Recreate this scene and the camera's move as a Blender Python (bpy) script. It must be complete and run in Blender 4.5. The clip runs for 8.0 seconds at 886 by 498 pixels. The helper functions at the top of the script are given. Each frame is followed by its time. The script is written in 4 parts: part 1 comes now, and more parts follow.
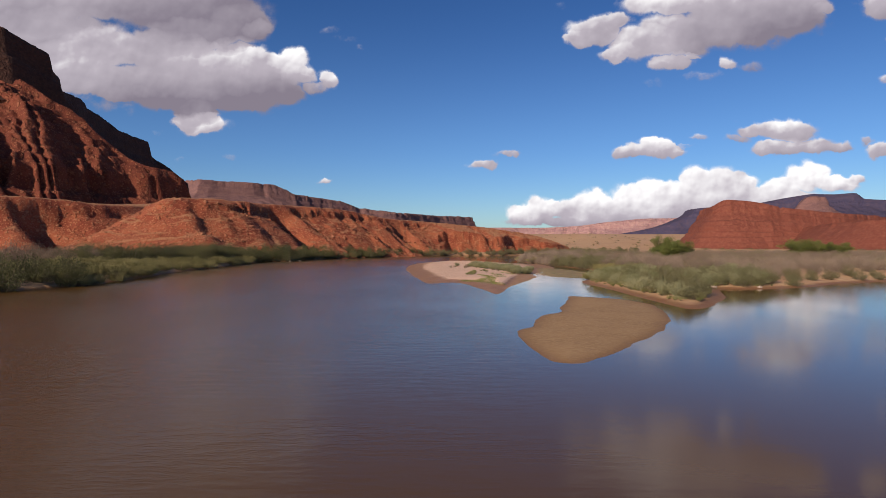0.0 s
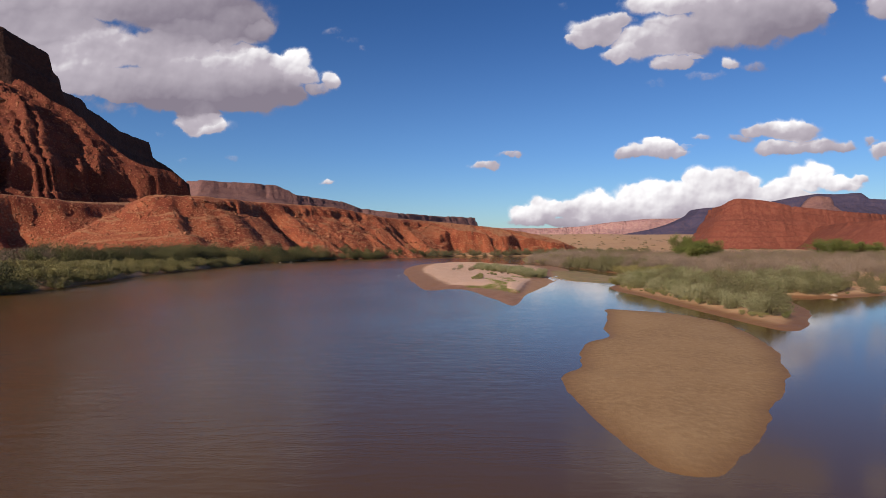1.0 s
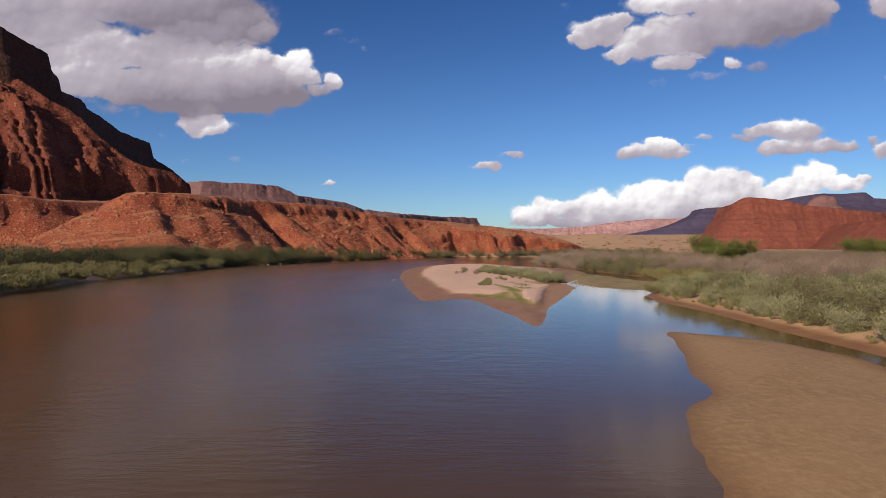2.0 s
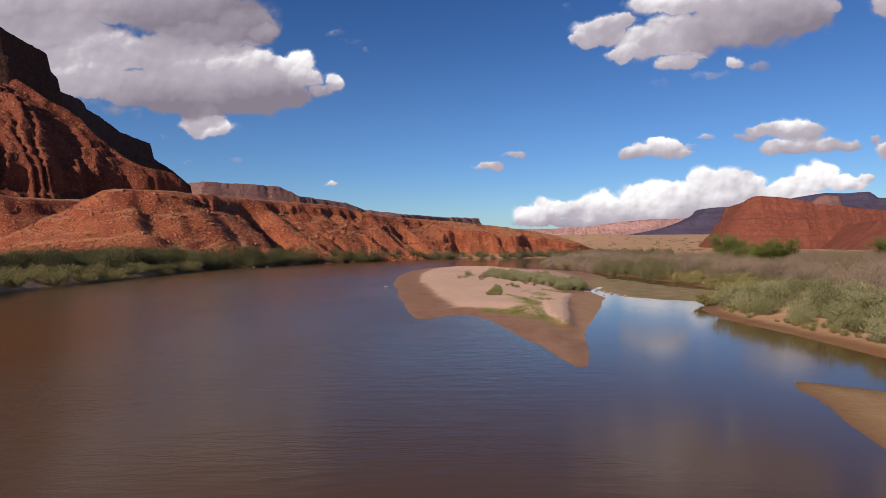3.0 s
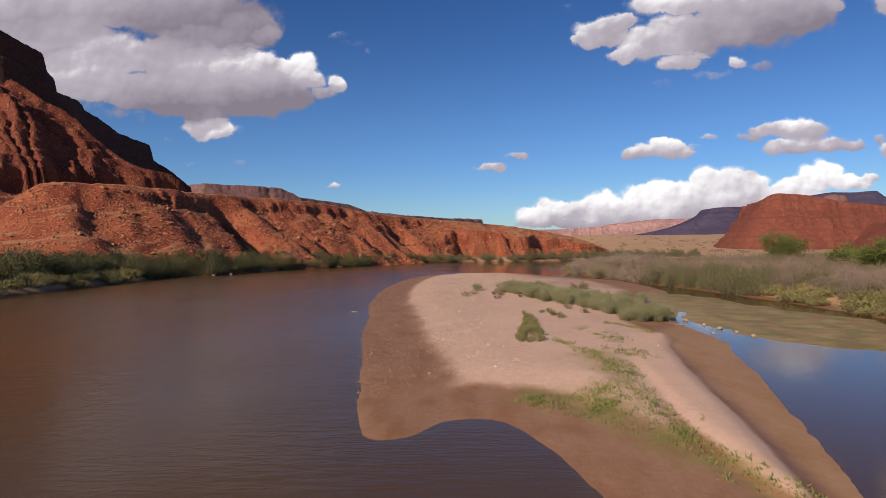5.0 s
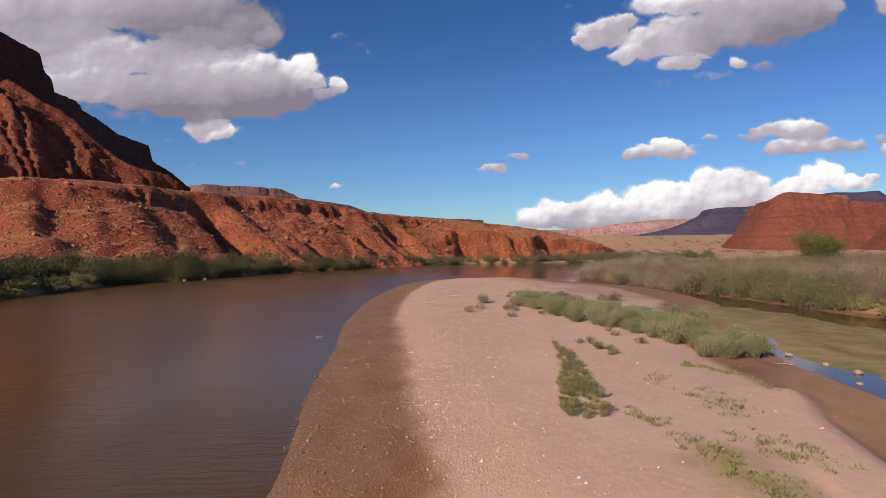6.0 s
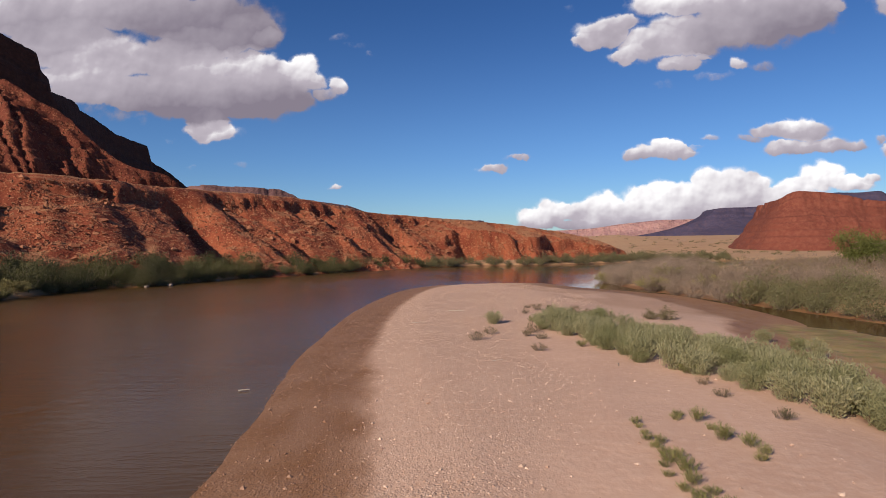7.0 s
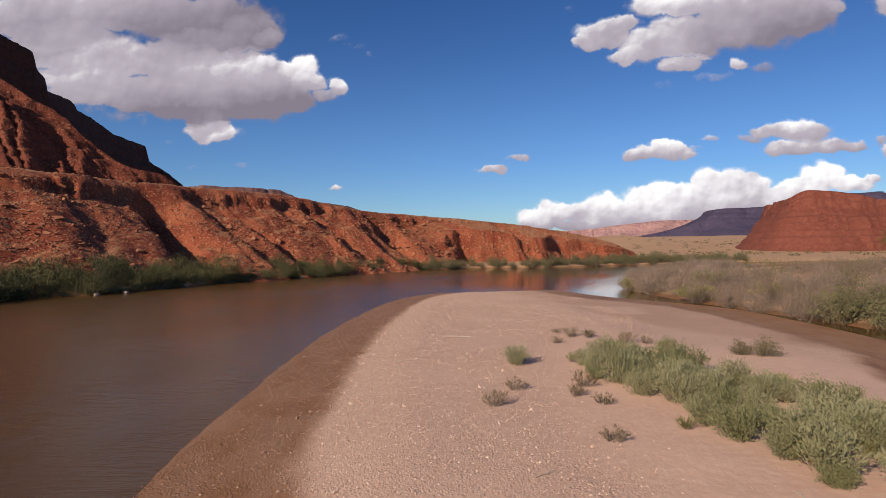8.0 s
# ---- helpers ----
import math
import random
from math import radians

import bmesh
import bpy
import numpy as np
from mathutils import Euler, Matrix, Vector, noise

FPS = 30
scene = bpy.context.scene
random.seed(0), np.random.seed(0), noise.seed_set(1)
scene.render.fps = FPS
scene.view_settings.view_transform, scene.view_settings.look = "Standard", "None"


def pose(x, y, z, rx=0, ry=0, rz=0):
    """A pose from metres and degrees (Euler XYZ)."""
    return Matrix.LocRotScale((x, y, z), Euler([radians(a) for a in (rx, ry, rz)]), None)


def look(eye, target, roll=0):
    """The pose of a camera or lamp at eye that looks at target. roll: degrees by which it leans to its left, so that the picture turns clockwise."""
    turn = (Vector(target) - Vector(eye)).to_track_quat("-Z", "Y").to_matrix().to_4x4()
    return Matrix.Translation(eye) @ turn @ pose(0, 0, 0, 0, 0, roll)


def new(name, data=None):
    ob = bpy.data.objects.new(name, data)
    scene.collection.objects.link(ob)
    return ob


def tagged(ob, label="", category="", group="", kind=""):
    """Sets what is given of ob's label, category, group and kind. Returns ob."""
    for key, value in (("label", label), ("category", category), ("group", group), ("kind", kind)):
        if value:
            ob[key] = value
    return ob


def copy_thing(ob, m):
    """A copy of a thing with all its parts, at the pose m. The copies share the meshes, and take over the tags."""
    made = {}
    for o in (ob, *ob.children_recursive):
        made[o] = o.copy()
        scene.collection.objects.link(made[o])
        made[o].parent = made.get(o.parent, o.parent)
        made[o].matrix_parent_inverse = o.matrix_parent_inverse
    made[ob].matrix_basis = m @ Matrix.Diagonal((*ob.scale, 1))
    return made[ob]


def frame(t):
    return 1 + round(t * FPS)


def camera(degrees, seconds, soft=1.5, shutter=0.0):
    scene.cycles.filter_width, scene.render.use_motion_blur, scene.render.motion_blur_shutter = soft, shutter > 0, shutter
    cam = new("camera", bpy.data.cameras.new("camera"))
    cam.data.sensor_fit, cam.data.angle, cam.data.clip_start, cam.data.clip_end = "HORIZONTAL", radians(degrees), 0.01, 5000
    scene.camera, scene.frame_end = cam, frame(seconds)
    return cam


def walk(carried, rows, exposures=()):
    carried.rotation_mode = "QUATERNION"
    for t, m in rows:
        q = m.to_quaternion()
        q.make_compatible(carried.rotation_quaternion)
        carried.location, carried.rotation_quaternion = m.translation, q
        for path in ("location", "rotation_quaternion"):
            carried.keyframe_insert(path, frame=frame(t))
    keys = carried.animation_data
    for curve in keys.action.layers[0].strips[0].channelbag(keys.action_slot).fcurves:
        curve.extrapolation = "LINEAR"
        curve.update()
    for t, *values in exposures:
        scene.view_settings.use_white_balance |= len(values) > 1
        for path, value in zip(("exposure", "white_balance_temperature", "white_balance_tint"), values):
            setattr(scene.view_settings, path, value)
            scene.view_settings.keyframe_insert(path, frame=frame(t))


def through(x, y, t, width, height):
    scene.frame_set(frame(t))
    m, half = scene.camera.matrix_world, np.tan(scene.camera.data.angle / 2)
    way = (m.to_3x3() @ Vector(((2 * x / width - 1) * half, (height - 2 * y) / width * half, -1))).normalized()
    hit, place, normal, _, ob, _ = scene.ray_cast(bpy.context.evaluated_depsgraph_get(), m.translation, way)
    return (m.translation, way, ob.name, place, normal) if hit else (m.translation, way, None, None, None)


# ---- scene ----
# ---- the camera and its walk ----
cam = camera(74, 8.0, soft=0.8, shutter=0.1)
PATH = [
    (0.0, (0.637, -1.361, 6.012), (-0.779, 98.625, 5.175), 0.12),
    (0.5, (0.587, 6.175, 5.900), (-1.039, 106.159, 5.121), 0.09),
    (1.0, (0.530, 13.548, 5.812), (-1.299, 113.529, 5.083), 0.05),
    (1.5, (0.470, 20.779, 5.754), (-1.552, 120.756, 5.070), 0.01),
    (2.0, (0.410, 27.896, 5.729), (-1.795, 127.869, 5.087), -0.04),
    (2.5, (0.353, 34.931, 5.732), (-2.025, 134.901, 5.134), -0.09),
    (3.0, (0.299, 41.918, 5.761), (-2.239, 141.884, 5.207), -0.15),
    (3.5, (0.248, 48.889, 5.807), (-2.436, 148.852, 5.301), -0.21),
    (4.0, (0.199, 55.875, 5.864), (-2.617, 155.834, 5.409), -0.26),
    (4.5, (0.151, 62.900, 5.925), (-2.783, 162.856, 5.526), -0.32),
    (5.0, (0.100, 69.981, 5.984), (-2.935, 169.934, 5.643), -0.37),
    (5.5, (0.042, 77.125, 6.035), (-3.078, 177.076, 5.757), -0.41),
    (6.0, (-0.028, 84.328, 6.079), (-3.216, 184.277, 5.865), -0.45),
    (6.5, (-0.116, 91.570, 6.117), (-3.354, 191.518, 5.968), -0.48),
    (7.0, (-0.230, 98.817, 6.157), (-3.500, 198.763, 6.070), -0.50),
    (7.5, (-0.377, 106.013, 6.211), (-3.660, 205.959, 6.183), -0.51),
    (8.0, (-0.567, 113.082, 6.299), (-3.845, 213.029, 6.321), -0.51),
]
walk(cam, [(t, look(eye, target, roll)) for t, eye, target, roll in PATH])

# ---- world, sun and exposure ----
SUN_FROM = Vector((-0.60, -0.80, 0.0)).normalized()
SUN_ELEVATION = radians(25.5)
scene.view_settings.exposure = 0.12

# puffs of cloud as (east over north, height over north, half width, half height, brightness, thickness)
WEST = [
    (-0.729, 0.411, 0.163, 0.048, 0.46), (-0.576, 0.416, 0.163, 0.044, 0.4), (-0.451, 0.397, 0.144, 0.05, 0.24), (-0.354, 0.373, 0.058, 0.033, 0.32), (-0.333, 0.368, 0.025, 0.015, 0.5), (-0.681, 0.358, 0.144, 0.044, 0.52), (-0.585, 0.334, 0.096, 0.035, 0.72),
    (-0.662, 0.31, 0.101, 0.038, 0.66), (-0.499, 0.329, 0.087, 0.035, 0.56), (-0.436, 0.315, 0.067, 0.033, 0.62), (-0.451, 0.353, 0.115, 0.029, 0.3), (-0.364, 0.32, 0.06, 0.033, 0.74), (-0.316, 0.302, 0.05, 0.031, 0.66), (-0.276, 0.31, 0.035, 0.027, 0.86),
    (-0.26, 0.289, 0.031, 0.023, 0.74), (-0.214, 0.28, 0.023, 0.018, 0.78, 0.9), (-0.233, 0.267, 0.029, 0.013, 0.42, 0.7),
]
BASES = [
    (-0.624, 0.281, 0.125, 0.035, 0.52), (-0.499, 0.283, 0.106, 0.037, 0.46), (-0.403, 0.279, 0.091, 0.035, 0.48), (-0.321, 0.272, 0.077, 0.029, 0.34), (-0.556, 0.26, 0.087, 0.021, 0.32), (-0.46, 0.252, 0.115, 0.029, 0.2), (-0.364, 0.25, 0.106, 0.027, 0.18),
    (-0.287, 0.254, 0.048, 0.019, 0.26, 0.9), (-0.436, 0.225, 0.048, 0.021, 0.36), (-0.424, 0.204, 0.056, 0.019, 0.74), (-0.458, 0.21, 0.029, 0.017, 0.6), (-0.585, 0.243, 0.067, 0.023, 0.42, 0.5), (-0.561, 0.224, 0.023, 0.013, 0.5, 0.42), (-0.624, 0.257, 0.048, 0.023, 0.42, 0.55),
    (-0.532, 0.26, 0.017, 0.01, 0.6, 0.5), (-0.458, 0.147, 0.013, 0.006, 0.6, 0.42), (-0.383, 0.143, 0.013, 0.006, 0.6, 0.38), (-0.504, 0.191, 0.012, 0.006, 0.6, 0.34), (-0.201, 0.363, 0.023, 0.008, 0.6, 0.36), (-0.179, 0.349, 0.023, 0.008, 0.6, 0.34), (-0.145, 0.339, 0.013, 0.006, 0.6, 0.36),
]
HIGH = [
    (0.242, 0.363, 0.054, 0.027, 0.66), (0.28, 0.379, 0.033, 0.017, 0.64), (0.213, 0.35, 0.029, 0.015, 0.7), (0.275, 0.325, 0.033, 0.017, 0.74), (0.319, 0.339, 0.067, 0.031, 0.68), (0.386, 0.356, 0.087, 0.042, 0.54), (0.472, 0.368, 0.115, 0.048, 0.4),
    (0.549, 0.382, 0.096, 0.044, 0.36), (0.362, 0.408, 0.087, 0.025, 0.68), (0.444, 0.406, 0.087, 0.029, 0.54), (0.597, 0.404, 0.048, 0.023, 0.48), (0.631, 0.397, 0.021, 0.012, 0.6, 0.8), (0.376, 0.31, 0.042, 0.017, 0.58), (0.407, 0.32, 0.017, 0.008, 0.68, 0.8),
    (0.461, 0.302, 0.017, 0.012, 0.64, 0.75), (0.499, 0.299, 0.033, 0.012, 0.34, 0.55), (0.424, 0.283, 0.044, 0.009, 0.56, 0.5), (0.338, 0.274, 0.023, 0.009, 0.56, 0.36), (0.718, 0.404, 0.04, 0.025, 0.54), (0.727, 0.281, 0.019, 0.01, 0.58, 0.6), (0.732, 0.344, 0.012, 0.008, 0.58, 0.5),
    (0.189, 0.404, 0.008, 0.01, 0.58, 0.3),
]
MIDDLE = [
    (0.333, 0.158, 0.054, 0.015, 0.64), (0.297, 0.154, 0.029, 0.013, 0.64), (0.347, 0.17, 0.033, 0.014, 0.82), (0.374, 0.16, 0.027, 0.013, 0.68), (0.396, 0.17, 0.019, 0.007, 0.58, 0.6), (0.415, 0.186, 0.019, 0.006, 0.58, 0.6), (0.564, 0.195, 0.06, 0.021, 0.66),
    (0.516, 0.193, 0.04, 0.013, 0.56, 0.8), (0.482, 0.181, 0.031, 0.011, 0.5, 0.7), (0.545, 0.164, 0.05, 0.014, 0.56), (0.597, 0.168, 0.06, 0.016, 0.62), (0.646, 0.164, 0.038, 0.01, 0.58, 0.85), (0.724, 0.158, 0.031, 0.016, 0.68), (0.698, 0.173, 0.014, 0.008, 0.58, 0.65),
    (0.482, 0.209, 0.017, 0.005, 0.58, 0.36), (0.054, 0.138, 0.031, 0.01, 0.66, 0.85), (0.093, 0.154, 0.026, 0.009, 0.6, 0.75), (0.103, 0.151, 0.013, 0.008, 0.7, 0.75), (-0.222, 0.105, 0.019, 0.007, 0.68, 0.75),
]
BANK = [
    (0.121, 0.05, 0.029, 0.019, 0.78), (0.146, 0.058, 0.04, 0.025, 0.76), (0.17, 0.062, 0.029, 0.019, 0.82), (0.213, 0.058, 0.058, 0.025, 0.72), (0.242, 0.072, 0.038, 0.023, 0.84), (0.266, 0.058, 0.048, 0.025, 0.74), (0.304, 0.077, 0.042, 0.029, 0.84),
    (0.338, 0.089, 0.038, 0.025, 0.84), (0.323, 0.062, 0.077, 0.027, 0.72), (0.376, 0.084, 0.044, 0.031, 0.82), (0.41, 0.11, 0.033, 0.029, 0.84), (0.444, 0.103, 0.058, 0.033, 0.78), (0.487, 0.1, 0.038, 0.025, 0.74), (0.424, 0.075, 0.087, 0.035, 0.74),
    (0.501, 0.079, 0.058, 0.029, 0.66), (0.559, 0.094, 0.042, 0.025, 0.76), (0.602, 0.116, 0.042, 0.025, 0.86), (0.646, 0.106, 0.044, 0.015, 0.82), (0.578, 0.077, 0.067, 0.025, 0.72), (0.679, 0.113, 0.021, 0.01, 0.7, 0.8), (0.155, 0.039, 0.077, 0.01, 0.5, 0.9),
    (0.271, 0.041, 0.096, 0.011, 0.5), (0.367, 0.049, 0.087, 0.013, 0.56),
]


class Nodes:
    """Short ways to add nodes to a tree and wire them."""

    def __init__(self, tree):
        self.tree = tree
        tree.nodes.clear()

    def add(self, kind, **settings):
        node = self.tree.nodes.new(kind)
        for key, value in settings.items():
            setattr(node, key, value)
        return node

    def wire(self, a, socket):
        if isinstance(a, bpy.types.NodeSocket):
            self.tree.links.new(a, socket)
        elif a is not None:
            socket.default_value = a

    def math(self, op, a, b=None, c=None, clamp=False):
        node = self.add("ShaderNodeMath", operation=op, use_clamp=clamp)
        for value, socket in zip((a, b, c), node.inputs):
            self.wire(value, socket)
        return node.outputs[0]

    def vec(self, op, a, b=None):
        node = self.add("ShaderNodeVectorMath", operation=op)
        self.wire(a, node.inputs[0])
        self.wire(b, node.inputs[1])
        return node.outputs["Value"] if op == "DOT_PRODUCT" else node.outputs[0]

    def noise(self, where, scale, detail=4.0, rough=0.55, distort=0.0):
        node = self.add("ShaderNodeTexNoise")
        self.wire(where, node.inputs["Vector"])
        for key, value in (("Scale", scale), ("Detail", detail), ("Roughness", rough), ("Distortion", distort)):
            node.inputs[key].default_value = value
        return node.outputs

    def ramp(self, fac, a, b, lo=0.0, hi=1.0, smooth=True):
        node = self.add("ShaderNodeMapRange", interpolation_type="SMOOTHSTEP" if smooth else "LINEAR")
        for key, value in (("Value", fac), ("From Min", a), ("From Max", b), ("To Min", lo), ("To Max", hi)):
            self.wire(value, node.inputs[key])
        return node.outputs["Result"]

    def mix(self, fac, a, b, blend="MIX"):
        node = self.add("ShaderNodeMix", data_type="RGBA", blend_type=blend)
        for value, socket in ((fac, node.inputs[0]), (a, node.inputs[6]), (b, node.inputs[7])):
            if isinstance(value, tuple) and len(value) == 3:
                value = (*value, 1.0)
            self.wire(value, socket)
        return node.outputs[2]


def make_sky():
    world = bpy.data.worlds.new("sky")
    scene.world = world
    world.use_nodes = True
    n = Nodes(world.node_tree)
    sky = n.add("ShaderNodeTexSky", sky_type="NISHITA")
    sky.sun_disc, sky.sun_elevation, sky.altitude = False, SUN_ELEVATION, 1200
    sky.sun_rotation = math.atan2(SUN_FROM.x, SUN_FROM.y)
    sky.air_density, sky.dust_density, sky.ozone_density = 1.0, 1.3, 2.0
    way = n.add("ShaderNodeTexCoord").outputs["Generated"]
    xyz = n.add("ShaderNodeSeparateXYZ")
    n.wire(way, xyz.inputs[0])
    ahead = n.math("MAXIMUM", xyz.outputs[1], 0.05)
    flat = n.add("ShaderNodeCombineXYZ")
    n.wire(n.math("DIVIDE", xyz.outputs[0], ahead), flat.inputs[0])
    n.wire(n.math("DIVIDE", xyz.outputs[2], ahead), flat.inputs[1])
    coarse = n.noise(flat.outputs[0], 11.0, 2.0, 0.5)["Color"]
    fine = n.noise(flat.outputs[0], 34.0, 4.0, 0.5)["Color"]
    warp = n.vec("ADD", n.vec("MULTIPLY", n.vec("SUBTRACT", coarse, (0.5, 0.5, 0.5)), (0.040, 0.022, 0.0)),
                 n.vec("MULTIPLY", n.vec("SUBTRACT", fine, (0.5, 0.5, 0.5)), (0.030, 0.024, 0.0)))
    place = n.vec("ADD", flat.outputs[0], warp)
    # cauliflower edges: bulges of two sizes
    def bulges(where, scale):
        node = n.add("ShaderNodeTexVoronoi", feature="SMOOTH_F1", normalize=True)
        n.wire(where, node.inputs["Vector"])
        for key, value in (("Scale", scale), ("Detail", 1.0), ("Roughness", 0.5), ("Smoothness", 0.6)):
            node.inputs[key].default_value = value
        return node.outputs["Distance"]

    # one running vector carries the largest weight, the sum of weights and the weighted light
    run = n.add("ShaderNodeCombineXYZ").outputs[0]
    for u, v, ru, rv, bright, *thick in WEST + BASES + HIGH + MIDDLE + BANK:
        q = n.vec("MULTIPLY", n.vec("SUBTRACT", place, (u, v, 0.0)), (1 / ru, 1 / rv, 0.0))
        w = n.math("SUBTRACT", 1.25, n.vec("DOT_PRODUCT", q, q), clamp=True)
        if thick and thick[0] < 1:
            w = n.math("MULTIPLY", w, thick[0])
        so_far, grown = n.add("ShaderNodeSeparateXYZ"), n.add("ShaderNodeCombineXYZ")
        n.wire(run, so_far.inputs[0])
        high = n.math("ADD", n.vec("DOT_PRODUCT", q, (-0.08, 0.24, 0.0)), bright)
        n.wire(n.math("MAXIMUM", so_far.outputs[0], w), grown.inputs[0])
        n.wire(n.math("ADD", so_far.outputs[1], w), grown.inputs[1])
        n.wire(n.math("MULTIPLY_ADD", w, high, so_far.outputs[2]), grown.inputs[2])
        run = grown.outputs[0]
    sums = n.add("ShaderNodeSeparateXYZ")
    n.wire(run, sums.inputs[0])
    most, total, light = sums.outputs
    light = n.math("DIVIDE", light, n.math("MAXIMUM", total, 0.01))
    ragged = n.noise(flat.outputs[0], 26.0, 8.0, 0.60)["Fac"]
    puff = bulges(flat.outputs[0], 26.0)
    dense = n.math("ADD", most, n.math("MULTIPLY", n.math("SUBTRACT", ragged, 0.5), 2.7))
    dense = n.math("ADD", dense, n.math("MULTIPLY", n.math("SUBTRACT", 0.42, puff), 0.55))
    dense = n.math("ADD", dense, n.ramp(most, 0.45, 1.0, 0.0, 1.0))
    cover = n.math("MULTIPLY", n.ramp(dense, 0.15, 1.35), n.ramp(most, 0.0, 0.7))
    # scattered clouds out of sight behind
    behind = n.noise(n.vec("MULTIPLY", way, (1.0, 1.0, 2.5)), 3.2, 6.0, 0.6)["Fac"]
    back = n.math("MULTIPLY", n.ramp(behind, 0.55, 0.72), n.ramp(xyz.outputs[1], 0.25, 0.02))
    back = n.math("MULTIPLY", back, n.ramp(xyz.outputs[2], 0.05, 0.25))
    cover = n.math("MAXIMUM", cover, back)
    # the sun stands behind and to the left: each bulge is lit on its upper left
    puff2 = bulges(n.vec("ADD", flat.outputs[0], (-0.005, 0.008, 0.0)), 26.0)
    puff1 = puff
    knob2 = bulges(n.vec("ADD", flat.outputs[0], (-0.0025, 0.004, 0.0)), 62.0)
    knob1 = bulges(flat.outputs[0], 62.0)
    soft = n.noise(flat.outputs[0], 10.0, 4.0, 0.5)["Fac"]
    lumps = n.math("ADD", n.math("MULTIPLY", n.math("SUBTRACT", puff2, puff1), 0.7), n.math("MULTIPLY", n.math("SUBTRACT", knob2, knob1), 0.25))
    lumps = n.math("MULTIPLY", lumps, n.ramp(light, 0.45, 0.85, 0.35, 1.0))
    relief = n.math("ADD", lumps, n.math("MULTIPLY", n.math("SUBTRACT", soft, 0.5), 0.5))
    light = n.math("ADD", n.math("MAXIMUM", light, n.math("MULTIPLY", back, 0.7)), relief)
    tone = n.add("ShaderNodeValToRGB")
    ramp = tone.color_ramp
    ramp.elements[0].position, ramp.elements[0].color = 0.2, (0.225, 0.195, 0.245, 1)
    ramp.elements[1].position, ramp.elements[1].color = 0.93, (0.95, 0.93, 0.94, 1)
    mid = ramp.elements.new(0.62)
    mid.color = (0.46, 0.415, 0.47, 1)
    n.wire(light, tone.inputs[0])
    backdrop = n.add("ShaderNodeBackground")
    tint = n.mix(n.ramp(xyz.outputs[2], 0.0, 0.16), (0.88, 1.10, 1.29), n.mix(n.ramp(xyz.outputs[2], 0.12, 0.42), (0.65, 0.95, 1.35), (0.38, 0.68, 1.13)))
    n.wire(n.mix(1.0, sky.outputs[0], tint, "MULTIPLY"), backdrop.inputs[0])
    backdrop.inputs[1].default_value = SKY_STRENGTH
    cloud = n.add("ShaderNodeBackground")
    n.wire(tone.outputs[0], cloud.inputs[0])
    cloud.inputs[1].default_value = CLOUD_STRENGTH
    both = n.add("ShaderNodeMixShader")
    n.wire(cover, both.inputs[0])
    n.wire(backdrop.outputs[0], both.inputs[1])
    n.wire(cloud.outputs[0], both.inputs[2])
    n.wire(both.outputs[0], n.add("ShaderNodeOutputWorld").inputs[0])


SKY_STRENGTH, CLOUD_STRENGTH = 0.069, 1.02
make_sky()
lamp = bpy.data.lights.new("sun", "SUN")
lamp.energy, lamp.angle, lamp.color = 5.0, radians(0.53), (1.0, 0.86, 0.70)
sun = new("sun", lamp)
sun.matrix_world = look(SUN_FROM * 80 + Vector((0, 0, 80 * math.tan(SUN_ELEVATION))), (0, 0, 0))

